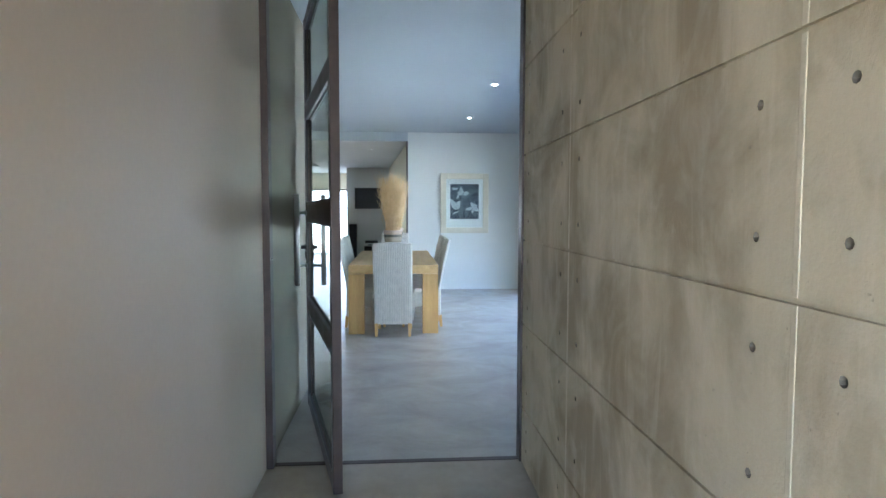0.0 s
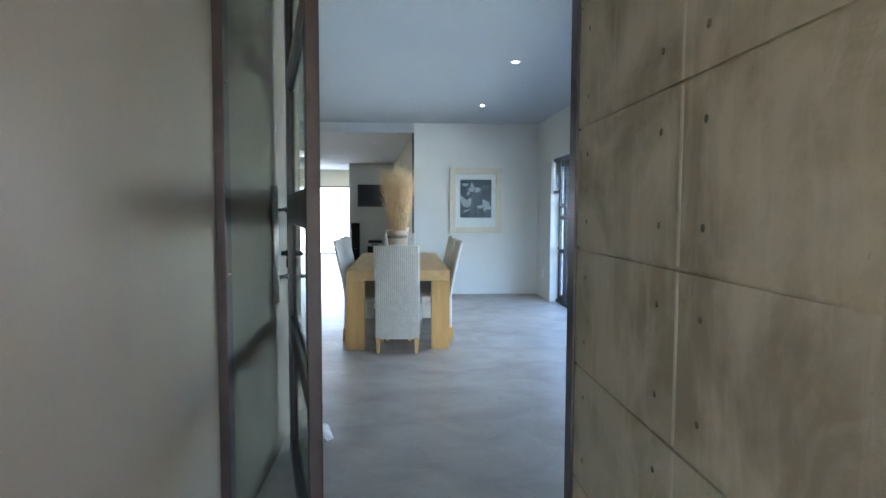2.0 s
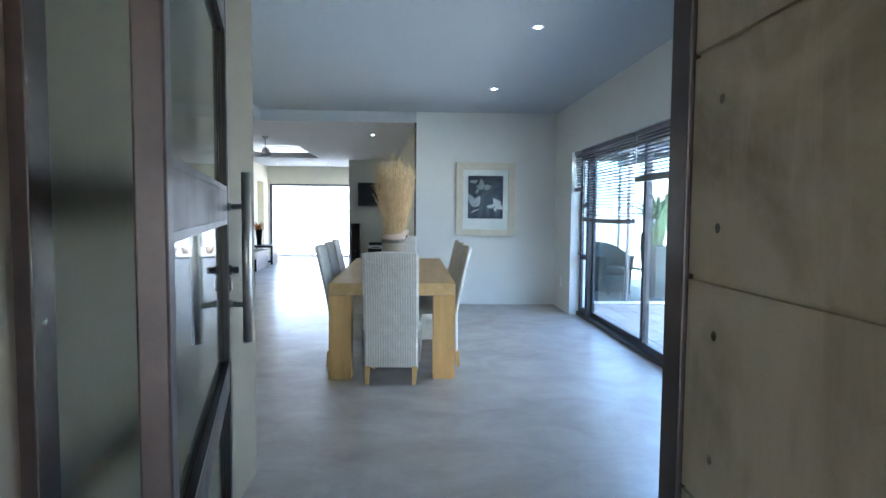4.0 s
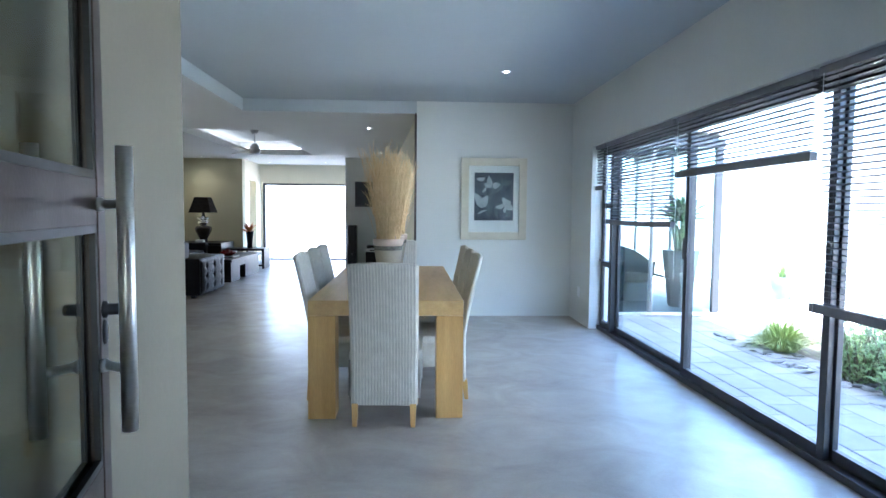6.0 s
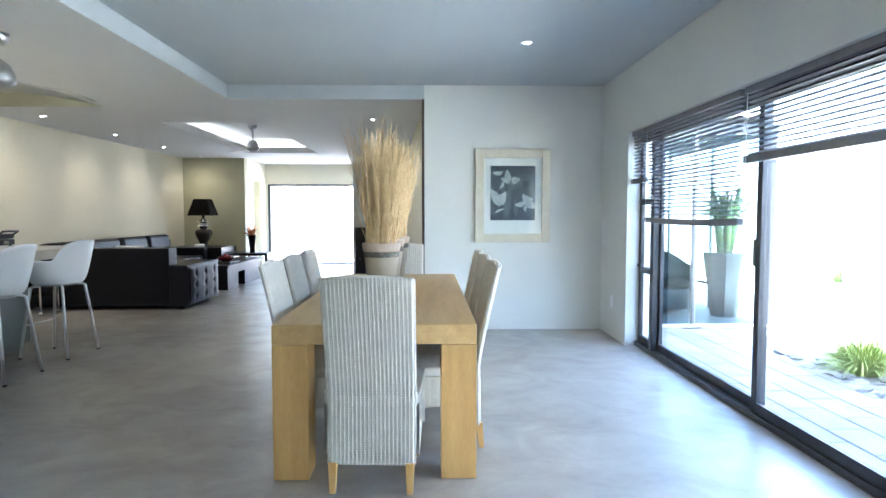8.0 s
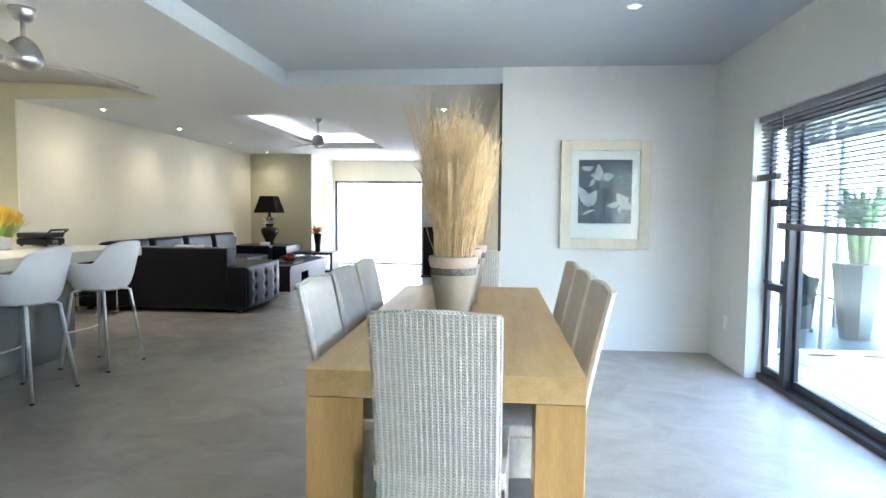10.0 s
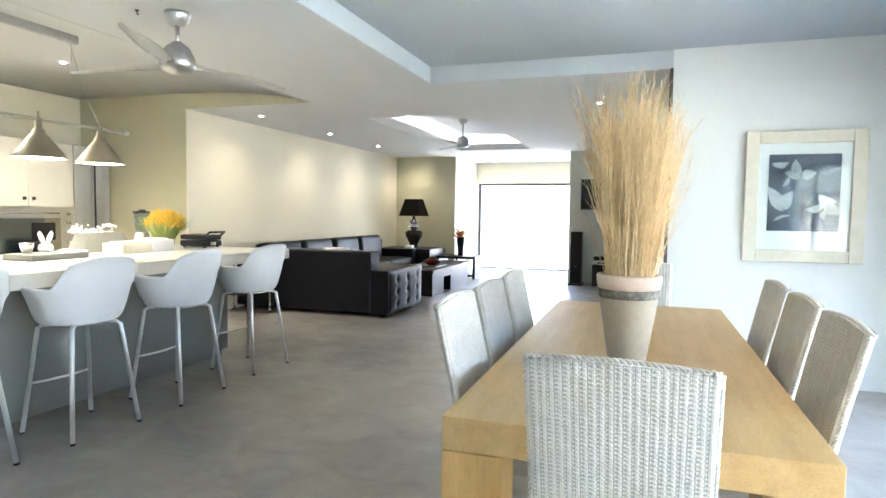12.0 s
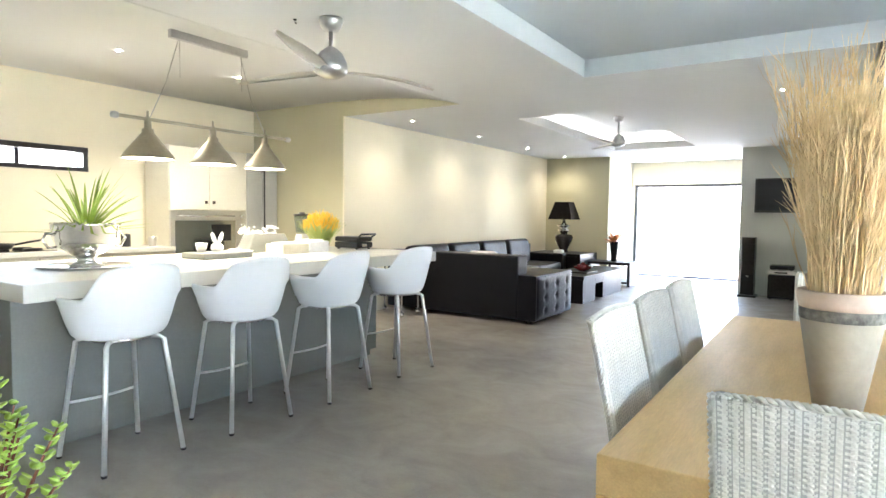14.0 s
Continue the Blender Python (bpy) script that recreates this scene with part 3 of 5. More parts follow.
# ---- entrance: concrete wall, pivot door, rock ----
wall_c = structure("wall_hall_right", box((0.79, -3.1, 0), (0.95, 2.97, H)), HOLE, "cast concrete wall of large panels with tie holes", "wall")


def panel_mesh(ly, lz, holes):
    """A cast slab seen from -x, with four round tie holes; y from 0 to ly, z from 0 to lz."""
    bm = bmesh.new()
    if not holes:
        add_box(bm, (0, 0, 0), (0.02, ly, lz), 0.004, 1)
        return mesh_of("panel", bm, CONCRETE)
    ys, zs = [0, 0.067, 0.147, ly - 0.147, ly - 0.067, ly], [0, 0.055, 0.135, lz - 0.135, lz - 0.055, lz]
    cache, dark = {}, []

    def vert(x, y, z):
        key = (round(x, 4), round(y, 4), round(z, 4))
        if key not in cache:
            cache[key] = bm.verts.new((x, y, z))
        return cache[key]
    for i in range(5):
        for j in range(5):
            y0, y1, z0, z1 = ys[i], ys[i + 1], zs[j], zs[j + 1]
            if i in (1, 3) and j in (1, 3):
                cy, cz, r = (y0 + y1) / 2, (z0 + z1) / 2, 0.0098
                outer = [(y1, cz), (y1, z1), (cy, z1), (y0, z1), (y0, cz), (y0, z0), (cy, z0), (y1, z0)]
                ring = [(cy + r * math.cos(k * math.pi / 4), cz + r * math.sin(k * math.pi / 4)) for k in range(8)]
                for k in range(8):
                    a, b = ring[k], ring[(k + 1) % 8]
                    o, p = outer[k], outer[(k + 1) % 8]
                    bm.faces.new((vert(0, *o), vert(0, *p), vert(0, *b), vert(0, *a)))
                    dark.append((vert(0, *a), vert(0, *b), vert(0.04, cy + (b[0] - cy) * 0.7, cz + (b[1] - cz) * 0.7), vert(0.04, cy + (a[0] - cy) * 0.7, cz + (a[1] - cz) * 0.7)))
                dark.append([vert(0.04, cy + (a[0] - cy) * 0.7, cz + (a[1] - cz) * 0.7) for a in ring])
            else:
                bm.faces.new((vert(0, y0, z0), vert(0, y1, z0), vert(0, y1, z1), vert(0, y0, z1)))
    rim = [e for e in bm.edges if e.is_boundary and all(v.co.y in (ys[0], ys[-1]) or v.co.z in (zs[0], zs[-1]) or min(abs(v.co.y - ys[0]), abs(v.co.y - ys[-1]), abs(v.co.z - zs[0]), abs(v.co.z - zs[-1])) < 1e-4 for v in e.verts)]
    r = bmesh.ops.extrude_edge_only(bm, edges=rim)
    for v in [g for g in r["geom"] if isinstance(g, bmesh.types.BMVert)]:
        v.co.x = 0.02
        v.co.y += 0.004 * (1 if v.co.y > ly / 2 else -1)
        v.co.z += 0.004 * (1 if v.co.z > lz / 2 else -1)
    for f in dark:
        bm.faces.new(f).material_index = 1
    me = mesh_of("panel", bm, CONCRETE)
    me.materials.append(HOLE)
    return me


G, PZ = 0.0055, [0.0, 0.303, 0.740, 1.178, 1.615, 2.052, 2.49, H]
meshes = {}
for y, ly in ((-3.13, 1.3), (-1.83, 1.3), (-0.53, 1.3), (0.77, 1.3), (2.07, 0.83)):
    for z, z1 in zip(PZ, PZ[1:]):
        key = (ly, round(z1 - z, 2))
        if key not in meshes:
            meshes[key] = panel_mesh(ly - 2 * G, z1 - z - 2 * G, z1 - z > 0.25)
        p = new("panel", meshes[key])
        p.parent = wall_c
        p.location = (0.745, y + G, z + G)
for z in PZ[1:-1]:
    part("joint", box((0.752, -3.1, z - G), (0.789, 2.89, z + G)), CONCRETE, wall_c)
for y in (-1.83, -0.53, 0.77, 2.07):
    for z, z1 in zip(PZ, PZ[1:]):
        part("joint", box((0.7436, y - 0.008, z + G), (0.789, y + 0.008, z1 - G), 0.0022, 2), JOINT, wall_c, "pale ridge of filler")

df = tagged(thing("door_frame", pose(0, 2.94, 0), "brown steel door frame from floor to ceiling", "door frame"), kind="structure")
part("jamb", box((-0.60, -0.045, 0), (-0.545, 0.03, 2.60), 0.004), STEEL, df)
part("jamb", box((0.735, -0.04, 0), (0.80, 0.045, 2.60), 0.004), STEEL, df)
part("head", box((-0.60, -0.045, 2.60), (0.735, 0.03, H), 0.004), STEEL, df)
for z in (0.16, 1.08, 1.78, 2.4):
    part("screw", lathe([(0, 0.004), (0.007, 0.002), (0.008, 0)], 12, (0, 0, 0)), CHROME, df)
    s = df.children[-1]
    s.matrix_basis = pose(-0.5445, -0.01, z, 0, 90, 0)

door = tagged(thing("pivot_door", pose(-0.183, 2.57, 0, 0, 0, 13.2), "open brown steel pivot door with four glass panes", "door"), kind="")
LEAF = 1.41
for y in (0.0, LEAF - 0.06):
    part("stile", box((-0.022, y, 0.012), (0.022, y + 0.06, 2.58), 0.004), STEEL, door)
RAILS = [(0.012, 0.08), (0.67, 0.745), (1.27, 1.37), (1.94, 2.01), (2.52, 2.58)]
for a, b in RAILS:
    part("rail", box((-0.020, 0.06, a), (0.020, LEAF - 0.06, b), 0.003), STEEL, door)
for (a, b), (c, d) in zip(RAILS, RAILS[1:]):
    part("pane", box((-0.004, 0.058, b - 0.003), (0.004, LEAF - 0.058, c + 0.003)), DOORGLASS, door)
    for x in (-0.013, 0.013):
        for zz in (b + 0.008, c - 0.008):
            part("glazing_bead", box((x - 0.006, 0.06, zz - 0.008), (x + 0.006, LEAF - 0.06, zz + 0.008)), BLACKP, door)
        for yy in (0.068, LEAF - 0.068):
            part("glazing_bead", box((x - 0.006, yy - 0.008, b), (x + 0.006, yy + 0.008, c)), BLACKP, door)
for x in (-1, 1):
    h = part("pull_handle", tube([(x * 0.085, LEAF - 0.11, 0.835), (x * 0.085, LEAF - 0.11, 1.435)], 0.0165, 20), BRUSHED, door, "brushed steel pull bar")
    for z in (0.965, 1.315):
        part("standoff", tube([(x * 0.018, LEAF - 0.055, z), (x * 0.030, LEAF - 0.055, z), (x * 0.031, LEAF - 0.056, z), (x * 0.045, LEAF - 0.068, z), (x * 0.085, LEAF - 0.11, z)], [0.015, 0.015, 0.011, 0.010, 0.010], 14), FANBODY, h)
part("lock_plate", box((-0.012, LEAF - 0.001, 1.02), (0.012, LEAF + 0.003, 1.16), 0.002), CHROME, door)
for x in (-1, 1):
    knob = part("thumb_turn", lathe([(0, 0.034), (0.011, 0.034), (0.013, 0.028), (0.013, 0.010), (0.019, 0.008), (0.020, 0)], 18), BLACKP, door)
    knob.matrix_basis = pose(x * 0.021, LEAF - 0.035, 1.085, 0, x * 90, 0)
    plate = part("keyhole_plate", lathe([(0, 0.008), (0.013, 0.008), (0.016, 0.005), (0.017, 0)], 18), BLACKP, door)
    plate.matrix_basis = pose(x * 0.021, LEAF - 0.035, 1.035, 0, x * 90, 0) @ Matrix.Diagonal((1.7, 1, 1, 1))
    part("key_slot", box((-0.010, -0.003, 0.0085), (0.010, 0.003, 0.0095)), CHROME, plate)

random.seed(5)
bm = bmesh.new()
for _ in range(26):
    v = Vector((random.gauss(0, 1), random.gauss(0, 1), random.gauss(0, 1))).normalized()
    v = Vector((v.x * 0.10, v.y * 0.085, 0.075 + v.z * 0.075))
    bm.verts.new(v)
bmesh.ops.convex_hull(bm, input=bm.verts)
zlow = min(v.co.z for v in bm.verts)
for v in bm.verts:
    v.co.z -= zlow
rock = solid("rock", bm, ROCK, "rough pale crystal rock used as a doorstop on the floor", "rock")
rock.matrix_basis = pose(-0.39, 3.97, 0, 0, 0, 25)

# ---- long window with blinds ----
win = tagged(thing("window_1", pose(2.35, 0, 0), "long dark aluminium sliding window wall", "window"), kind="structure")
part("track", box((-0.05, W0, 0.001), (0.05, W1, 0.045), 0.004), ALU, win)
part("track", box((-0.05, W0, WH - 0.05), (0.05, W1, WH - 0.001), 0.004), ALU, win)
BAYS = [(W0, 5.50, 0.018), (5.46, 7.10, -0.018), (7.06, 8.74, 0.018), (8.78, W1, 0.0)]
for y0, y1, x in BAYS:
    f = part("sash", box((x - 0.016, y0, 0.045), (x + 0.016, y0 + 0.055, WH - 0.05), 0.003), ALU, win)
    part("stile", box((x - 0.016, y1 - 0.055, 0.045), (x + 0.016, y1, WH - 0.05), 0.003), ALU, f)
    part("rail", box((x - 0.016, y0 + 0.055, 0.045), (x + 0.016, y1 - 0.055, 0.11), 0.003), ALU, f)
    part("rail", box((x - 0.016, y0 + 0.055, WH - 0.11), (x + 0.016, y1 - 0.055, WH - 0.05), 0.003), ALU, f)
    pane = part("pane", box((x - 0.003, y0 + 0.05, 0.10), (x + 0.003, y1 - 0.05, WH - 0.1)), GLASS, f)
    pane.visible_shadow = False
part("post", box((-0.055, 8.715, 0.045), (0.03, 8.785, WH - 0.05), 0.004), ALU, win)
for z in (0.72, 1.36):
    part("transom", box((-0.03, 8.83, z), (0.03, W1 - 0.055, z + 0.055), 0.003), ALU, win)
part("catch", box((-0.06, 9.0, 0.775), (-0.03, 9.09, 0.80), 0.004), ALU, win)
part("pull", box((-0.035, 7.10, 0.95), (-0.02, 7.13, 1.12), 0.004), ALU, win)


def blind(y0, y1, drop, tilt, sag=0.0):
    """A venetian blind, its slats hung from a head rail down to the height drop."""
    b = thing("venetian_blind", pose(2.262, (y0 + y1) / 2, WH), "dark slatted venetian blind hung in the window opening", "blind", "window blinds")
    L = (y1 - y0) / 2
    part("head_rail", box((-0.02, -L, -0.045), (0.02, L, -0.002), 0.003), SLATM, b)
    bm = bmesh.new()
    c, s = math.cos(radians(tilt)), math.sin(radians(tilt))
    prof = [(-0.017, 0), (0, 0.0026), (0.017, 0)]
    cols = []
    for yy in (-L + 0.01, L - 0.01):
        cols.append([bm.verts.new((u * c - w * s, yy, u * s + w * c)) for u, w in prof])
    for k in range(2):
        bm.faces.new((cols[0][k], cols[0][k + 1], cols[1][k + 1], cols[1][k]))
    bmesh.ops.solidify(bm, geom=list(bm.faces), thickness=0.0014)
    me = mesh_of("slat", bm, SLATM)
    z = WH - 0.07
    while z > drop + 0.05:
        o = new("slat", me)
        o.parent, o.location = b, (0, 0, z - WH)
        z -= 0.031
    bm = bmesh.new()
    rows = [[bm.verts.new((x, -L + 2 * L * k / 12, drop - WH + zz - sag * (1 - (k / 6 - 1) ** 2))) for x, zz in ((-0.02, 0), (0.02, 0), (0.02, 0.045), (-0.02, 0.045))] for k in range(13)]
    for a, d in zip(rows, rows[1:]):
        for k in range(4):
            bm.faces.new((a[k], a[(k + 1) % 4], d[(k + 1) % 4], d[k]))
    bm.faces.new(rows[0]), bm.faces.new(rows[-1][::-1])
    part("bottom_rail", bm, SLATM, b)
    for yy in (-L + 0.12, L - 0.12):
        part("cord", tube([(0.0, yy, -0.04), (0.0, yy, drop - WH + 0.03)], 0.0012, 5), SLATM, b)
    part("pull_cord", tube([(-0.022, L - 0.04, -0.04), (-0.022, L - 0.035, -0.7), (-0.024, L - 0.04, -1.25)], 0.0016, 5), PAPER, b)
    return b


blind(8.84, 9.16, 1.56, -13)
blind(7.19, 8.80, 1.20, -14, 0.012)
blind(5.56, 7.14, 1.585, -12)
blind(3.98, 5.52, 0.81, -13)

sock = thing("wall_socket", pose(2.21, 9.59, 0.367), "white plastic double wall socket", "socket")
part("plate", box((-0.008, -0.04, -0.06), (0.0, 0.04, 0.06), 0.003), WHITEPL, sock)
part("rocker", box((-0.012, -0.02, 0.0), (-0.008, 0.02, 0.035), 0.002), WHITEPL, sock)

# ---- framed print ----
pic = thing("framed_picture", pose(1.222, 10.0, 1.47), "framed dark blue lily print in a wide cream frame", "picture")
FW, FH, FR = 0.409, 0.505, 0.095
for lo, hi in (((-FW, -0.055, -FH), (-FW + FR, -0.004, FH)), ((FW - FR, -0.055, -FH), (FW, -0.004, FH)), ((-FW + FR, -0.055, FH - FR), (FW - FR, -0.004, FH)), ((-FW + FR, -0.055, -FH), (FW - FR, -0.004, -FH + FR))):
    part("frame_rail", box(lo, hi, 0.006), CREAM, pic)
part("mount", box((-FW + FR, -0.03, -FH + FR), (FW - FR, -0.012, FH - FR)), PAPER, pic)
pr = part("print", box((-0.243, -0.034, -0.265), (0.243, -0.030, 0.325)), PRINTD, pic, "dark blue print with pale lilies")


def petal(cx, cz, length, width, ang, bend=0.0, lift=0.0):
    bm = bmesh.new()
    ca, sa = math.cos(radians(ang)), math.sin(radians(ang))
    pts = []
    n = 14
    for sgn in (1, -1):
        for k in range(n):
            t = k / n if sgn > 0 else 1 - k / n
            u, w = t * length, sgn * width * math.sin(math.pi * t ** 0.8) * 0.5 + bend * math.sin(math.pi * t)
            pts.append((cx + u * ca - w * sa, cz + u * sa + w * ca))
    f, b = ([bm.verts.new((x, y, z)) for x, z in pts] for y in (-0.0365 - lift, -0.0345))
    for k in range(n - 1):
        for v in (f, b):
            bm.faces.new((v[k], v[k + 1], v[-k - 2], v[-k - 1]) if k else (v[0], v[1], v[-1]))
    for v in (f, b):
        bm.faces.new((v[n - 1], v[n], v[n + 1]))
    for k in range(2 * n):
        bm.faces.new((f[k], f[(k + 1) % (2 * n)], b[(k + 1) % (2 * n)], b[k]))
    return bm


LILIES = ((-98, -93, 150, 62, 118, PRINTL), (-98, -93, 118, 66, 66, PRINTL), (-20, 78, 95, 46, 104, PRINTL), (-20, 72, 78, 44, 158, PRINTL),
          (-14, 72, 74, 52, 20, PRINTL), (-70, 80, 60, 22, -120, PRINTL), (-150, 142, 66, 28, 4, PRINTL), (-110, 118, 52, 26, 40, PRINTL),
          (72, -62, 80, 54, 14, PRINTL), (98, -60, 64, 40, 118, PRINTL), (92, -66, 84, 38, 192, PRINTL), (86, -72, 92, 54, -24, PRINTL), (100, -84, 52, 26, -95, PRINTL),
          (-135, -142, 86, 16, 22, PRINTL), (-44, -178, 250, 54, 84, PRINTM), (-30, 20, 110, 74, 58, PRINTM), (40, 40, 120, 60, 74, PRINTM), (8, -90, 120, 16, 62, PRINTM),
          (60, 110, 90, 58, 8, PRINTM), (-60, 6, 90, 26, 112, PRINTM), (30, -170, 130, 34, 92, PRINTM), (120, -170, 110, 46, 96, PRINTM))
for k, (u, v, length, width, ang, tone) in enumerate(LILIES):
    part("petal", petal(u * 0.00148, 0.03 + v * 0.00155, length * 0.0015, width * 0.0015, ang, 0.012 if k % 3 else -0.01, lift=0.0009 - 0.00006 * k if tone is PRINTM else 0.0011 + 0.0001 * k), tone, pr)
gl = part("glazing", box((-FW + FR, -0.046, -FH + FR), (FW - FR, -0.044, FH - FR)), GLASS, pic)
gl.visible_shadow = False


# ---- pots of dry branches on the table ----
def branch_pot(seed):
    rnd = random.Random(seed)
    p = thing("branch_pot", pose(0, 0, 0), "tapered clay pot full of tall dry golden branches on the table", "pot", "pots on the table")
    part("body", lathe([(0, 0), (0.053, 0), (0.056, 0.008), (0.099, 0.275), (0.100, 0.283), (0.090, 0.285), (0.078, 0.27), (0, 0.27)], 40), TERRAB, p)
    part("band", lathe([(0.099, 0.278), (0.1015, 0.281), (0.1025, 0.307), (0.100, 0.311), (0.090, 0.307)], 40), TERRAR, p, "dark carved band")
    part("rim", lathe([(0.099, 0.308), (0.103, 0.311), (0.108, 0.328), (0.110, 0.350), (0.107, 0.358), (0.094, 0.358), (0.088, 0.340), (0.086, 0.285)], 40), TERRA, p, "pale terracotta rim")
    twigs = bmesh.new()

    def crooked(start, aim, length, radius, n, kink):
        """Points of a stick that grows towards aim with small bends at its knots."""
        pts, d, p = [start], aim.normalized(), start.copy()
        for _ in range(n):
            d = (d + Vector((rnd.gauss(0, kink), rnd.gauss(0, kink), rnd.gauss(0, kink * 0.4)))).normalized()
            d = (d * 0.75 + aim.normalized() * 0.25).normalized()
            p = p + d * (length / n)
            pts.append(p.copy())
        return pts, [radius * (1 - 0.75 * k / n) for k in range(n + 1)]

    for k in range(96):
        bm = bmesh.new()
        a, r0 = rnd.uniform(0, 2 * math.pi), 0.062 * math.sqrt(rnd.random())
        spread = math.sqrt(rnd.random())
        out = Vector((math.cos(a), math.sin(a), 0))
        aim = out * (0.125 * spread) + Vector((0, 0, 1))
        pts, rs = crooked(out * r0 + Vector((0, 0, 0.2)), aim, rnd.uniform(0.70, 0.89) - 0.09 * spread, rnd.uniform(0.0028, 0.0046), 10, 0.062)
        add_tube(bm, pts, rs, 5)
        for _ in range(3):
            j = rnd.randint(2, 7)
            d = (pts[j + 1] - pts[j]).normalized() + Vector((rnd.uniform(-1, 1), rnd.uniform(-1, 1), 0)) * 0.27
            fork, fr = crooked(pts[j].copy(), d, min(rnd.uniform(0.16, 0.34), 1.08 - pts[j].z), 0.0024, 5, 0.11)
            add_tube(bm, fork, fr, 4)
            for q in (2, 3, 4):
                d2 = (fork[q + 1] - fork[q]).normalized() + Vector((rnd.uniform(-1, 1), rnd.uniform(-1, 1), rnd.uniform(-0.2, 0.4))) * 0.36
                tip, tr_ = crooked(fork[q].copy(), d2, rnd.uniform(0.05, 0.13), 0.0014, 3, 0.12)
                add_tube(twigs, tip, tr_, 3, False)
        for _ in range(6):
            j = rnd.randint(3, 9)
            d2 = (pts[j + 1] - pts[j]).normalized() + Vector((rnd.uniform(-1, 1), rnd.uniform(-1, 1), rnd.uniform(-0.2, 0.3))) * 0.34
            tip, tr_ = crooked(pts[j].copy(), d2, rnd.uniform(0.06, 0.15), 0.0016, 3, 0.12)
            add_tube(twigs, tip, tr_, 3, False)
        part("branch", bm, REED, p)
    tagged(part("brushwood", twigs, REED, p, "fine dry golden twigs"), kind="stuff")
    return p


pot = branch_pot(1)
pot.matrix_basis = pose(0.032, 6.90, 0.75)
copy_thing(pot, pose(0.035, 7.43, 0.75, 0, 0, 70))
copy_thing(pot, pose(0.055, 7.87, 0.75, 0, 0, 190))


# ---- ceiling lights and fans ----
def downlight(x, y, z):
    d = thing("downlight", pose(x, y, z), "small round recessed ceiling downlight, switched on", "downlight", "ceiling downlights")
    part("ring", lathe([(0.018, -0.001), (0.030, -0.006), (0.043, -0.005), (0.046, 0.0), (0.018, 0.0)], 24), WHITEPL, d)
    part("bulb", lathe([(0, -0.004), (0.018, -0.004), (0.018, -0.001), (0, -0.001)], 20), GLOWDL, d)


for x, y in ((1.109, 6.146), (1.104, 8.385), (1.115, 3.9)):
    downlight(x, y, H)
for x, y in ((-4.58, 11.25), (-4.58, 13.0), (-4.58, 14.74), (-4.58, 16.5), (-1.97, 17.9), (-3.35, 17.9), (-0.42, 11.4), (-0.45, 15.1)):
    downlight(x, y, HL)
for x, y in ((-5.25, 7.82), (-5.18, 9.02)):
    downlight(x, y, kz(x) - 0.002)


def ceiling_fan(x, y, z, hub, angles, reach):
    f = thing("ceiling_fan", pose(x, y, z), "brushed metal ceiling fan with three curved blades, at rest", "ceiling fan", "ceiling fans")
    d = hub - z
    part("canopy", lathe([(0, 0), (0.075, 0), (0.075, -0.018), (0.062, -0.055), (0.045, -0.075), (0.014, -0.08), (0, -0.08)], 28), FANBODY, f)
    part("rod", tube([(0, 0, -0.07), (0, 0, d + 0.12)], 0.013, 12), FANBODY, f)
    part("motor", lathe([(0, d + 0.15), (0.025, d + 0.145), (0.07, d + 0.11), (0.10, d + 0.05), (0.105, d + 0.0), (0.09, d - 0.025), (0.05, d - 0.045), (0, d - 0.05)], 28), FANBODY, f)
    for a in angles:
        bm = bmesh.new()
        n = 18
        rows = []
        for k in range(n + 1):
            t = k / n
            r = 0.07 + (reach - 0.07) * t
            w = 0.024 + 0.030 * math.sin(math.pi * min(1, t * 1.15) ** 0.8) 
            w *= 1 if t < 0.92 else 1 - 0.5 * (t - 0.92) / 0.08
            sweep = 0.10 * t * t
            tw = radians(9 - 5 * t)
            lift = 0.02 * math.sin(math.pi * t)
            rows.append([bm.verts.new((r, sweep + s * w * math.cos(tw), d + lift - 0.005 + s * w * math.sin(tw) + 0.012 * (1 - s * s))) for s in (-1, -0.5, 0, 0.5, 1)])
        for p, q in zip(rows, rows[1:]):
            for i in range(4):
                bm.faces.new((p[i], p[i + 1], q[i + 1], q[i]))
        bmesh.ops.solidify(bm, geom=list(bm.faces), thickness=0.006)
        part("blade", smooth(bm), FANM, f).matrix_basis = pose(0, 0, 0, 0, 0, a)
    return f


FANM = mat("fan_blade", (0.74, 0.72, 0.66), 0.45, 0.0, var=0.05, scale=5)
ceiling_fan(-2.66, 7.73, HL, 2.19, (66, 176, 288), 0.82)
ceiling_fan(-2.72, 13.95, 2.80, 2.40, (10, 130, 250), 0.80)
for lo, hi in (((CX0 - 0.20, CY0 - 0.1, HL + 0.14), (CX0 - 0.15, CY1 + 0.1, HL + 0.16)), ((CX0 - 0.1, CY1 + 0.13, HL + 0.14), (CX1 + 0.1, CY1 + 0.18, HL + 0.16))):
    solid("strip_light", box(lo, hi, 0.004), GLOWCOVE, "warm white light strip hidden on the ceiling ledge", "light strip", group="cove lights")

pend = thing("pendant_lamp", pose(-4.0, 7.85, 2.568), "brushed metal bar pendant with three cone shades over the island", "pendant lamp")
part("ceiling_plate", box((-0.02, -0.35, -0.03), (0.02, 0.32, 0.03), 0.005), FANBODY, pend)
part("bar", tube([(0, -0.75, -0.63), (0, 0.75, -0.63)], 0.012, 14), SHADEM, pend)
for s in (-1, 1):
    part("finial", lathe([(0, -0.03), (0.02, -0.02), (0.024, 0), (0.02, 0.02), (0, 0.03)], 14), FANBODY, pend).matrix_basis = pose(0, s * 0.75, -0.63, 90, 0, 0)
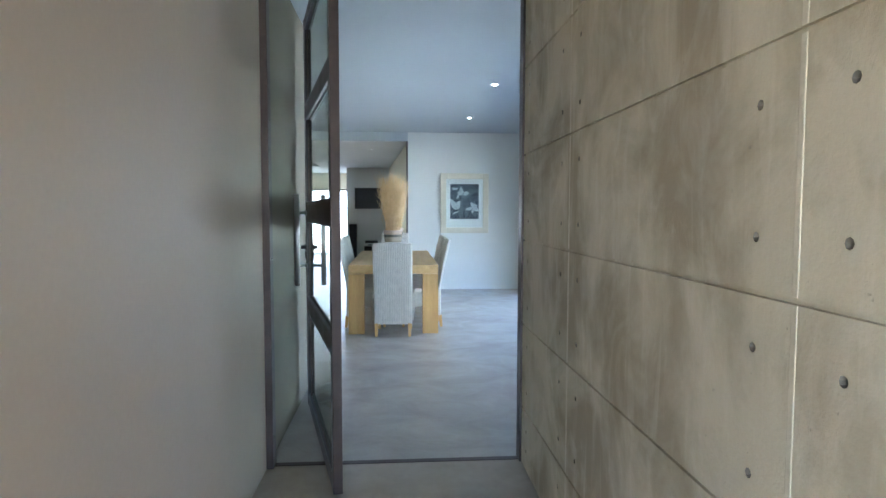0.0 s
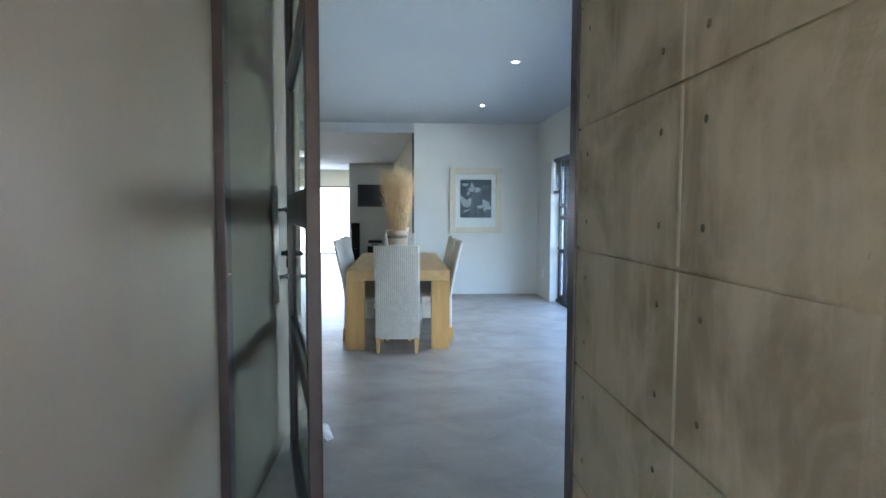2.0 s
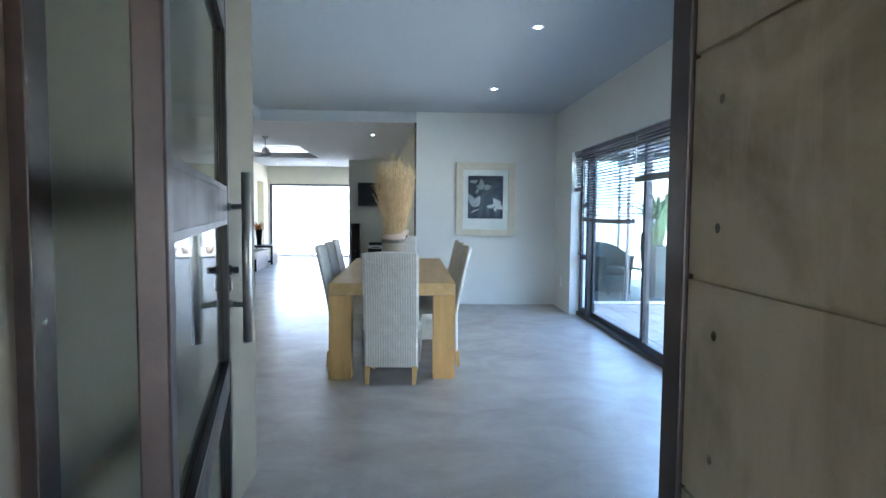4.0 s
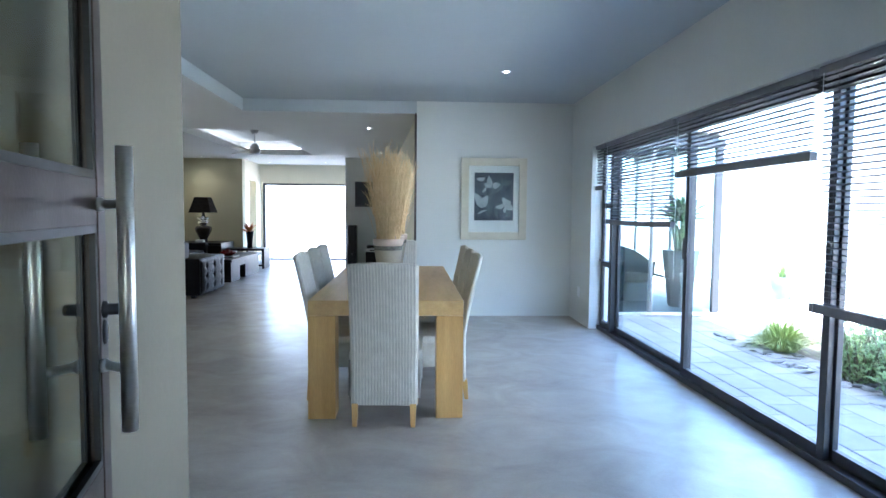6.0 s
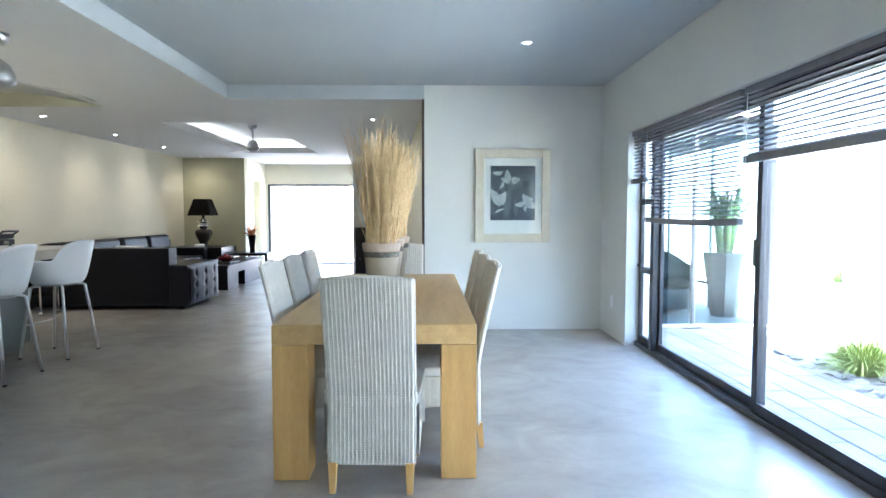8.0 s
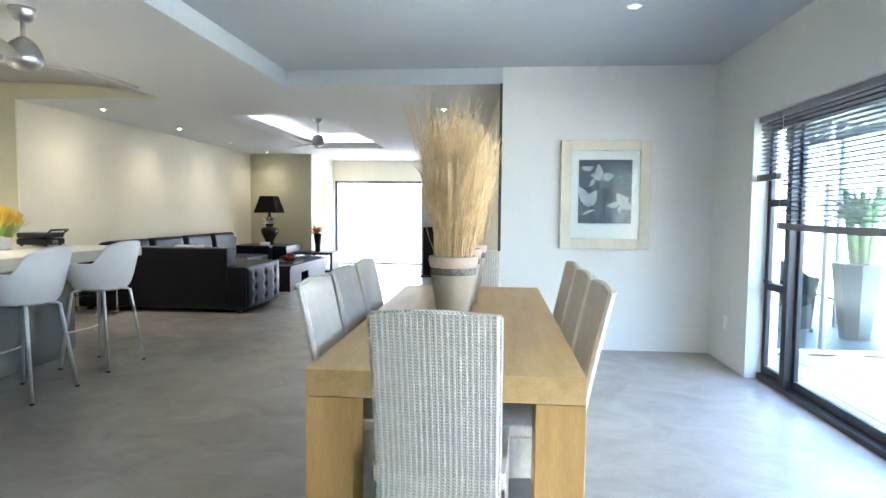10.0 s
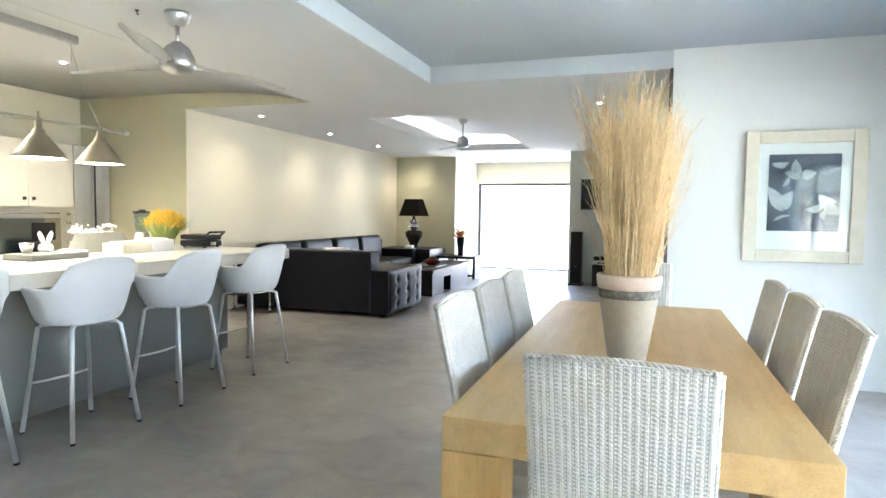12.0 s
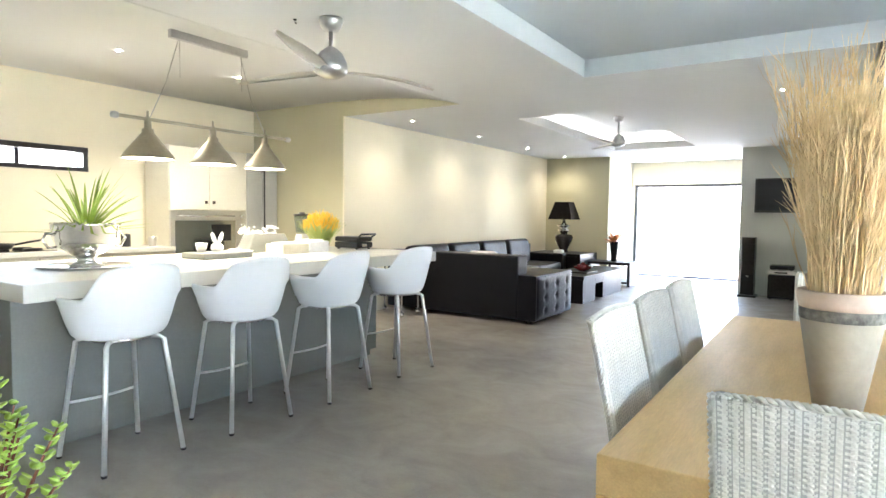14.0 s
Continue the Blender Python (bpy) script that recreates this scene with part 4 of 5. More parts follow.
part("chain", tube([(0, -0.28, -0.03), (0, -0.38, -0.35), (0, -0.50, -0.61)], 0.003, 6), FANBODY, pend)
part("chain", tube([(0, 0.26, -0.03), (0, 0.36, -0.35), (0, 0.50, -0.61)], 0.003, 6), FANBODY, pend)
for s in (-1, 1):
    part("cable", tube([(0, s * 0.27, -0.03), (0, s * 0.27, -0.30)], 0.0025, 5), FANBODY, pend)
for y in (-0.52, 0.0, 0.50):
    sh = part("shade", lathe([(0.172, -0.905), (0.170, -0.890), (0.155, -0.868), (0.05, -0.735), (0.040, -0.725), (0.038, -0.70), (0.024, -0.692), (0.022, -0.62), (0.008, -0.612), (0.007, -0.575), (0.0, -0.57), (0.0, -0.60), (0.020, -0.69), (0.036, -0.715), (0.046, -0.735), (0.15, -0.868), (0.163, -0.900)], 36, (0, y, 0)), SHADEM, pend)
    part("diffuser", lathe([(0, -0.893), (0.12, -0.895), (0.162, -0.899), (0.158, -0.888), (0, -0.882)], 30, (0, y, 0)), GLOW, sh, "glowing white lamp face")

# ---- kitchen island, stools and what stands on the worktop ----
isl = thing("kitchen_island", pose(-4.0, 7.75, 0), "long grey rendered kitchen island on a recessed plinth", "island")
part("body", box((-0.5, -1.47, 0.06), (0.5, 1.47, 0.86), 0.006), ISLAND, isl)
part("plinth", box((-0.46, -1.43, 0.0), (0.46, 1.43, 0.06)), ISLAND, isl)
solid("worktop", box((-4.6, 6.2, 0.86), (-3.15, 9.68, 0.95), 0.006), CEMENT, "thick pale cement worktop on the kitchen island", "worktop")


def stool_top(a):
    """Height of the shell's edge at the angle a from the middle of the back."""
    a = abs(a)
    if a < 38:
        return 1.07 - 0.035 * (a / 38) ** 2.4
    if a < 62:
        t = (a - 38) / 24
        return 1.035 - 0.145 * (3 * t * t - 2 * t ** 3)
    if a < 112:
        return 0.89 + 0.012 * (a - 62) / 50
    t = (a - 112) / 24
    return 0.902 - 0.17 * t * t


def stool():
    s = thing("bar_stool", pose(0, 0, 0), "white moulded bar stool with arms and four chrome legs", "bar stool", "stools along the island")
    bm = bmesh.new()
    n, m = 72, 12
    skins = []
    for off in (0.0, -0.014):
        g = []
        for i in range(n + 1):
            a = -136 + 272 * i / n
            ca, sa = math.cos(radians(a)), math.sin(radians(a))
            top = stool_top(a)
            col = []
            for j in range(m + 1):
                t = j / m
                z = 0.675 + (top - 0.675) * t
                k = (z - 0.675) / 0.4
                r = (0.205 + 0.065 * min(1, k * 1.8) ** 0.6 + 0.01 * k) + off
                flare = 1 + 0.05 * max(0, 1 - abs(abs(a) - 85) / 50) * k
                lip = 0.012 * (t ** 10) if off == 0 else 0
                depth = 0.86 if ca < 0 else 0.92
                col.append(bm.verts.new((r * sa * 1.06 * flare + lip * sa, -r * ca * depth - 0.05 * max(0, k - 0.5) * max(0, ca) - lip * ca, z)))
            g.append(col)
        skins.append(g)
    for k, g in enumerate(skins):
        for i in range(n):
            for j in range(m):
                q = (g[i][j], g[i + 1][j], g[i + 1][j + 1], g[i][j + 1])
                bm.faces.new(q if k == 0 else q[::-1])
    a, b = skins
    for i in range(n):
        bm.faces.new((a[i][m], a[i + 1][m], b[i + 1][m], b[i][m]))
    for i in (0, n):
        for j in range(m):
            bm.faces.new((a[i][j], a[i][j + 1], b[i][j + 1], b[i][j]))
    part("shell", smooth(bm), WHITEPL, s)
    bm = bmesh.new()
    prof = [(0, 0.672), (0.16, 0.668), (0.20, 0.672), (0.215, 0.685), (0.21, 0.70), (0.17, 0.70), (0, 0.695)]
    add_lathe(bm, prof, 40)
    for v in bm.verts:
        v.co.x *= 1.05
        v.co.y *= 0.92
    part("seat", bm, WHITEPL, s)
    for x in (-1, 1):
        for y in (-1, 1):
            pts = [(x * 0.10, y * 0.09, 0.655), (x * 0.135, y * 0.125, 0.652), (x * 0.155, y * 0.145, 0.635), (x * 0.215, y * 0.215, 0.012)]
            leg = part("leg", tube(pts, 0.013, 14), LEGM, s, "chrome tube leg")
            part("foot", lathe([(0, 0), (0.0138, 0), (0.0148, 0.011), (0, 0.016)], 12, (x * 0.2155, y * 0.2155, 0)), BLACKP, leg)
    z = 0.30
    k = 0.155 + 0.06 * (0.635 - z) / 0.623
    for (x0, y0), (x1, y1) in (((-k, k), (k, k)), ((-k, -k), (-k, k)), ((k, -k), (k, k))):
        pts = [(x0 + (x1 - x0) * t, y0 + (y1 - y0) * t - (0.03 * math.sin(math.pi * t) if y0 == y1 else 0), z) for t in [i / 8 for i in range(9)]]
        if y0 == y1:
            part("footrest", tube(pts, 0.008, 10), LEGM, s)
    part("seat_ring", lathe([(0.10, 0.650), (0.155, 0.650), (0.155, 0.666), (0.10, 0.666)], 28), CHROME, s)
    for ch in s.children:
        for v in ch.data.vertices:
            v.co.z *= 0.974
    return s


st = stool()
st.matrix_basis = pose(-3.14, 6.645, 0, 0, 0, 91)
for x, y, a in ((-3.085, 7.375, 86), (-3.04, 8.11, 90), (-3.045, 8.935, 86)):
    copy_thing(st, pose(x, y, 0, 0, 0, a))


def blades(n, seed, r0, h, lean, width, droop, base_z=0.0):
    """Narrow pointed leaves springing from a centre."""
    rnd = random.Random(seed)
    bm = bmesh.new()
    for k in range(n):
        a = rnd.uniform(0, 2 * math.pi)
        L, ln, w = h * rnd.uniform(0.7, 1.1), lean * rnd.uniform(0.15, 1.15), width * rnd.uniform(0.7, 1.2)
        d, side = Vector((math.cos(a), math.sin(a), 0)), Vector((-math.sin(a), math.cos(a), 0))
        prev = None
        m = 6
        o = d * r0 * rnd.random()
        for j in range(m + 1):
            t = j / m
            c = o + d * (L * math.sin(ln) * t * (0.6 + 0.4 * t)) + Vector((0, 0, base_z + L * math.cos(ln) * t - droop * L * t * t * t))
            ww = w * (1 - t) ** 0.6 * (0.6 + 0.8 * t) * 0.5
            if j == m:
                cur = [bm.verts.new(c)]
            else:
                cur = [bm.verts.new(c - side * ww), bm.verts.new(c + Vector((0, 0, -ww * 0.5)) + d * ww * 0.3), bm.verts.new(c + side * ww)]
            if prev:
                if len(cur) == 3:
                    for i in (0, 1):
                        bm.faces.new((prev[i], prev[i + 1], cur[i + 1], cur[i]))
                else:
                    for i in (0, 1):
                        bm.faces.new((prev[i], prev[i + 1], cur[0]))
            prev = cur
    return smooth(bm)


tray = solid("mirror_tray", lathe([(0, 0), (0.24, 0), (0.26, 0.012), (0.255, 0.016), (0.235, 0.006), (0, 0.006)], 48), CHROME, "round polished metal tray on the worktop", "tray")
tray.location = (-3.87, 6.83, 0.951)
bowl = thing("silver_bowl", pose(-3.87, 6.84, 0.958), "polished silver footed bowl with a spiky green plant", "bowl")
part("cup", lathe([(0, 0.0), (0.10, 0.0), (0.105, 0.012), (0.06, 0.03), (0.055, 0.055), (0.09, 0.075), (0.155, 0.12), (0.18, 0.18), (0.188, 0.25), (0.198, 0.262), (0.19, 0.268), (0.18, 0.25), (0.172, 0.19), (0.145, 0.13), (0, 0.10)], 48), SILVERM, bowl)
for sgn in (-1, 1):
    part("handle", tube([(0, sgn * 0.18, 0.20), (0, sgn * 0.225, 0.205), (0, sgn * 0.245, 0.17), (0, sgn * 0.215, 0.12), (0, sgn * 0.17, 0.125)], 0.009, 10), SILVERM, bowl)
part("plant", blades(58, 4, 0.05, 0.44, 1.35, 0.024, 0.06, 0.20), SUCC, bowl, "fan of pointed green leaves")

tb = thing("serving_tray", pose(-3.95, 7.85, 0.951), "grey rectangular tray with a small white rabbit ornament", "tray")
part("base", box((-0.14, -0.22, 0), (0.14, 0.22, 0.045), 0.01), ISLAND, tb)
orn = bmesh.new()
add_lathe(orn, [(0, 0), (0.035, 0), (0.05, 0.02), (0.045, 0.05), (0.025, 0.065), (0, 0.07)], 18)
for sgn in (-1, 1):
    add_tube(orn, [(0, sgn * 0.012, 0.06), (0, sgn * 0.03, 0.10), (0, sgn * 0.045, 0.135), (0, sgn * 0.045, 0.15)], [0.012, 0.018, 0.014, 0.003], 10)
o = solid("ornament", orn, WHITEC, "small white ceramic ornament with two upright ears on the tray", "ornament")
o.location = (-4.0, 7.88, 0.9965)
o = solid("cup", lathe([(0, 0), (0.03, 0), (0.042, 0.05), (0.045, 0.07), (0.041, 0.07), (0.035, 0.05), (0, 0.01)], 22), CHROME, "small metal cup standing on the tray", "cup")
o.location = (-4.0, 7.74, 0.9965)
o = solid("cup", lathe([(0, 0), (0.05, 0), (0.055, 0.02), (0.05, 0.045), (0.045, 0.045), (0.03, 0.02), (0, 0.015)], 22), WHITEC, "small white dish standing beside the tray", "dish")
o.location = (-4.15, 8.16, 0.951)
o = solid("dish", lathe([(0, 0), (0.06, 0), (0.09, 0.025), (0.086, 0.028), (0.055, 0.008), (0, 0.008)], 24), WHITEC, "shallow white dish on the worktop", "dish")
o.location = (-4.2, 8.28, 0.951)
for y, sy, hgt, mm in ((8.58, 0.15, 0.085, CREAM), (8.86, 0.12, 0.10, PAPER)):
    nb = thing("napkin_box", pose(-3.98, y, 0.951), "cream box of folded paper napkins on the worktop", "box", "boxes on the worktop")
    part("box", box((-0.11, -sy, 0), (0.11, sy, hgt), 0.008), mm, nb)
    part("napkin", box((-0.07, -sy + 0.03, hgt), (0.07, sy - 0.03, hgt + 0.012), 0.005), PAPER, nb)
trough = thing("flower_trough", pose(-4.32, 8.62, 0.951), "grey tapered trough with small white flowers", "planter")
bm = bmesh.new()
lo = [bm.verts.new((x, y, 0)) for x, y in ((-0.09, -0.26), (0.09, -0.26), (0.09, 0.26), (-0.09, 0.26))]
hi = [bm.verts.new((x, y, 0.16)) for x, y in ((-0.07, -0.18), (0.07, -0.18), (0.07, 0.18), (-0.07, 0.18))]
for k in range(4):
    bm.faces.new((lo[k], lo[(k + 1) % 4], hi[(k + 1) % 4], hi[k]))
bm.faces.new(lo[::-1]), bm.faces.new(hi)
bmesh.ops.bevel(bm, geom=list(bm.edges), offset=0.006, segments=2, affect="EDGES")
part("box", bm, ISLAND, trough)
bm = bmesh.new()
rnd = random.Random(8)
for _ in range(46):
    c = Vector((rnd.uniform(-0.05, 0.05), rnd.uniform(-0.30, 0.16), rnd.uniform(0.15, 0.225)))
    bmesh.ops.create_icosphere(bm, subdivisions=1, radius=rnd.uniform(0.010, 0.018), matrix=Matrix.Translation(c))
tagged(part("flowers", smooth(bm), WHITEC, trough, "small round white blossoms"), kind="stuff")

yp = thing("flower_pot", pose(-4.05, 9.06, 0.951), "bushy pot plant with yellow tufted tips", "pot plant")
part("pot", lathe([(0, 0), (0.065, 0), (0.08, 0.06), (0.084, 0.068), (0.075, 0.068), (0, 0.055)], 28), PLANTER, yp)
part("leaves", blades(420, 11, 0.07, 0.34, 0.62, 0.010, 0.10, 0.03), GRASSM, yp, "fine green blades")
bm = bmesh.new()
rnd = random.Random(3)
for _ in range(360):
    a, r = rnd.uniform(0, 2 * math.pi), 0.165 * math.sqrt(rnd.random())
    z = 0.335 - 3.0 * r * r + rnd.uniform(-0.055, 0.02)
    c = Vector((r * math.cos(a), r * math.sin(a), z))
    d = Vector((math.cos(a) * r * 3 + rnd.gauss(0, 0.25), math.sin(a) * r * 3 + rnd.gauss(0, 0.25), 1)).normalized()
    add_tube(bm, [c - d * 0.03, c, c + d * rnd.uniform(0.025, 0.05)], [0.002, rnd.uniform(0.004, 0.007), 0.0008], 5)
tagged(part("plume", bm, YELLOW, yp, "feathery yellow tips"), kind="stuff")

gr = thing("contact_grill", pose(-4.02, 9.49, 0.951), "black electric contact grill with a bar handle", "grill")
part("base", box((-0.15, -0.12, 0.012), (0.15, 0.12, 0.07), 0.015), BLACKP, gr)
part("lid", box((-0.15, -0.12, 0.075), (0.15, 0.12, 0.125), 0.02), BLACKP, gr)
part("handle", tube([(0.14, -0.10, 0.11), (0.19, -0.11, 0.15), (0.19, 0.11, 0.15), (0.14, 0.10, 0.11)], 0.010, 10), BLACKP, gr)
part("dial", box((0.15, -0.05, 0.025), (0.157, 0.02, 0.055), 0.003), CHROME, gr)
for x in (-0.12, 0.12):
    for y in (-0.09, 0.09):
        part("foot", lathe([(0, 0), (0.015, 0), (0.012, 0.014), (0, 0.014)], 10, (x, y, 0)), BLACKP, gr)
bl = thing("blender", pose(-4.45, 9.20, 0.951), "glass jug blender on a metal base", "blender")
part("base", lathe([(0, 0), (0.085, 0), (0.08, 0.06), (0.06, 0.13), (0.055, 0.14), (0, 0.14)], 24), BRUSHED, bl)
part("jug", lathe([(0.05, 0.14), (0.06, 0.16), (0.08, 0.33), (0.076, 0.33), (0.055, 0.165), (0, 0.15)], 24), glass_mat("jug_glass", (0.8, 0.85, 0.85)), bl)
part("lid", lathe([(0, 0.36), (0.03, 0.36), (0.035, 0.345), (0.083, 0.34), (0.083, 0.325), (0, 0.325)], 24), BLACKP, bl)

# ---- kitchen wall ----
cab = thing("tall_cabinet", pose(-6.3, 9.47, 0), "tall cream kitchen cabinet with a built-in steel oven", "cabinet")
part("body", box((-0.48, -0.52, 0.0), (-0.022, 0.55, 2.06), 0.003), CABINET, cab)
for y0, y1, hy in ((-0.515, 0.0, -0.05), (0.005, 0.545, 0.055)):
    d = part("door", box((-0.02, y0, 1.33), (0.0, y1, 2.055), 0.003), CABINET, cab)
    part("knob", box((0.0, hy - 0.014, 1.40), (0.022, hy + 0.014, 1.435), 0.003), STEEL, d)
    d = part("door", box((-0.02, y0, 0.10), (0.0, y1, 0.70), 0.003), CABINET, cab)
ov = part("oven", box((-0.021, -0.515, 0.72), (0.002, 0.545, 1.315), 0.003), BRUSHED, cab, "stainless steel built-in oven")
ow = part("oven_window", box((0.002, -0.46, 0.80), (0.006, 0.37, 1.20), 0.002), MIRRORG, ov)
part("oven_display", box((0.006, 0.02, 0.95), (0.008, 0.30, 1.15), 0.001), DARKGLASS, ov)
part("oven_handle", tube([(0.004, -0.42, 1.25), (0.04, -0.42, 1.255), (0.04, 0.33, 1.255), (0.004, 0.33, 1.25)], 0.010, 10), CHROME, ov)
for z in (0.92, 1.03, 1.14, 1.25):
    part("dial", lathe([(0, 0.03), (0.018, 0.03), (0.022, 0.0), (0, 0)], 18), CHROME, ov).matrix_basis = pose(0.002, 0.46, z, 0, 90, 0)
fr = thing("tall_fridge", pose(-6.3, 10.29, 0), "grey folding pantry panels beside the oven", "pantry")
for k in range(4):
    part("panel", box((-0.48, -0.265 + k * 0.13, 0.01), (-0.0 - 0.02 * (k % 2), -0.265 + k * 0.13 + 0.122, 2.06), 0.006), FRIDGE, fr)
part("handle", tube([(0.03, -0.01, 0.9), (0.03, -0.01, 1.9)], 0.010, 8), BLACKP, fr)
for z in (0.95, 1.85):
    part("standoff", tube([(-0.025, -0.01, z), (0.03, -0.01, z)], 0.007, 8), BLACKP, fr)
ku = thing("base_cabinet", pose(-6.5, 6.85, 0), "cream base cabinets along the kitchen wall", "cabinet")
part("body", box((-0.29, -2.0, 0.0), (0.26, 2.09, 0.86), 0.003), CABINET, ku)
for k in range(6):
    part("door", box((0.26, -1.99 + k * 0.68, 0.10), (0.28, -1.32 + k * 0.68, 0.85), 0.003), CABINET, ku)
solid("worktop", box((-6.795, 4.85, 0.862), (-6.18, 8.945, 0.91), 0.005), CEMENT, "pale cement worktop along the kitchen wall", "worktop")
hob = thing("hob", pose(-6.5, 7.45, 0.911), "black glass hob set on the worktop", "hob")
part("plate", box((-0.24, -0.3, 0), (0.24, 0.3, 0.008), 0.003), DARKGLASS, hob)
for x in (-0.11, 0.11):
    for y in (-0.14, 0.14):
        part("burner", lathe([(0.05, 0.008), (0.08, 0.008), (0.08, 0.022), (0.07, 0.026), (0.05, 0.02)], 20, (x, y, 0)), BLACKP, hob)
pan = thing("frying_pan", pose(-6.4, 7.3, 0.938), "black frying pan with a long handle on the hob", "pan")
part("pan", lathe([(0, 0), (0.11, 0), (0.14, 0.045), (0.136, 0.047), (0.105, 0.006), (0, 0.006)], 28), BLACKP, pan)
part("handle", tube([(0.02, 0.13, 0.035), (0.04, 0.25, 0.06), (0.06, 0.34, 0.075)], 0.010, 8), BLACKP, pan)
can = solid("canister", lathe([(0, 0), (0.05, 0), (0.05, 0.13), (0.046, 0.14), (0, 0.145)], 22), BLACKP, "small black canister on the kitchen worktop", "canister")
can.location = (-6.5, 8.55, 0.911)
can = solid("canister", lathe([(0, 0), (0.04, 0), (0.045, 0.10), (0.04, 0.11), (0, 0.112)], 22), BRUSHED, "small metal canister on the kitchen worktop", "canister")
can.location = (-6.4, 8.8, 0.911)
kw = tagged(thing("window_2", pose(-6.92, 0, 0), "dark framed slot window over the kitchen worktop", "window"), kind="structure")
y0, y1, z0, z1 = KW
for lo, hi in (((-0.04, y0, z0), (0.125, y1, z0 + 0.045)), ((-0.04, y0, z1 - 0.055), (0.125, y1, z1)), ((-0.04, y1 - 0.05, z0 + 0.035), (0.12, y1, z1 - 0.04)), ((-0.04, y0, z0 + 0.035), (0.12, y0 + 0.05, z1 - 0.04)), ((-0.02, 7.66, z0 + 0.035), (0.02, 7.70, z1 - 0.04))):
    part("frame_bar", box(lo, hi, 0.003), ALU, kw)
pane = part("pane", box((-0.004, y0 + 0.05, z0 + 0.03), (0.004, y1 - 0.05, z1 - 0.035)), GLASS, kw)
pane.visible_shadow = False

# ---- living room ----
tr = thing("glass_trolley", pose(-4.78, 11.12, 0), "chrome trolley with a dark glass top beside the sofa", "trolley")
part("top", box((-0.3, -0.2, 0.80), (0.3, 0.2, 0.82), 0.004), DARKGLASS, tr)
part("shelf", box((-0.28, -0.18, 0.25), (0.28, 0.18, 0.262), 0.004), DARKGLASS, tr)
for x in (-0.28, 0.28):
    for y in (-0.18, 0.18):
        l = part("leg", tube([(x, y, 0.06), (x, y, 0.80)], 0.012, 10), CHROME, tr)
        part("castor", lathe([(0, 0), (0.03, 0.006), (0.034, 0.03), (0.03, 0.055), (0, 0.062)], 14, (x, y, 0)), CHROME, l)

sofa = thing("sofa", pose(-3.9, 11.41, 0), "black leather corner sofa with a low tufted end", "sofa")
part("back_panel", box((-1.20, 0.0, 0.05), (0.78, 0.27, 0.82), 0.025, 3), LEATHER, sofa)
part("base", box((-1.20, 0.271, 0.05), (0.30, 1.10, 0.30), 0.02), LEATHER, sofa)
part("seat", box((-1.19, 0.272, 0.302), (0.30, 1.10, 0.45), 0.045, 3), LEATHER, sofa)
bm = box((0.302, 0.272, 0.05), (1.02, 1.16, 0.59), 0.02, 3)
add_box(bm, (0.782, 0.0, 0.05), (1.02, 0.2715, 0.59), 0.01)
tf = part("tufted_end", bm, LEATHER, sofa, "low black leather end with button tufting")
bm = bmesh.new()
nu, nv = 48, 24
g = []
bt = [(0.24 + 0.34 * i, 0.16 + 0.155 * j) for j in range(3) for i in range(3)]
for i in range(nu + 1):
    row = []
    for j in range(nv + 1):
        y, z = 0.03 + 1.11 * i / nu, 0.07 + 0.50 * j / nv
        dip = sum(math.exp(-((y - a) ** 2 + (z - b) ** 2) / 0.0016) for a, b in bt)
        e = min(1, 6 * min(i / nu, 1 - i / nu, (j / nv), 1 - j / nv))
        row.append(bm.verts.new((1.021 + 0.028 * e ** 0.5 - 0.022 * min(1, dip), y, z)))
    g.append(row)
for i in range(nu):
    for j in range(nv):
        bm.faces.new((g[i][j], g[i + 1][j], g[i + 1][j + 1], g[i][j + 1]))
part("tufting", smooth(bm), LEATHER, tf)
for y, z in bt:
    if y < 1.4:
        part("button", lathe([(0, 0.008), (0.009, 0.006), (0.012, 0)], 10), LEATHER, tf).matrix_basis = pose(1.028, y, z, 0, 90, 0)
part("long_back", box((-1.20, 1.10, 0.05), (-0.95, 4.15, 0.78), 0.03, 3), LEATHER, sofa)
part("long_base", box((-0.949, 1.10, 0.05), (-0.30, 4.15, 0.30), 0.02), LEATHER, sofa)
part("arm", box((-1.20, 4.151, 0.05), (-0.30, 4.35, 0.60), 0.03, 3), LEATHER, sofa)
for k in range(3):
    part("seat_cushion", box((-0.94, 1.11 + k * 1.01, 0.302), (-0.30, 2.11 + k * 1.01, 0.45), 0.05, 3), LEATHER, sofa)
for k in range(4):
    y = 0.4 + k * 0.93
    c = part("back_cushion", box((-0.15, -0.43, -0.22), (0.10, 0.43, 0.22), 0.09, 4), LEATHER, sofa, "plump shiny leather back cushion")
    c.matrix_basis = pose(-0.90, y + 0.2, 0.66, 0, -8, 0)
for x in (-1.1, 0.9):
    for y in (0.1, 1.0):
        part("foot", box((x - 0.03, y - 0.03, 0), (x + 0.03, y + 0.03, 0.05), 0.004), BLACKP, sofa)
pil = solid("scatter_cushion", box((-0.20, -0.07, -0.19), (0.20, 0.07, 0.19), 0.06, 4), SILVER, "pale silver scatter cushion on the sofa", "cushion")
pil.matrix_basis = pose(-3.85, 11.86, 0.64, -14, 0, 5)

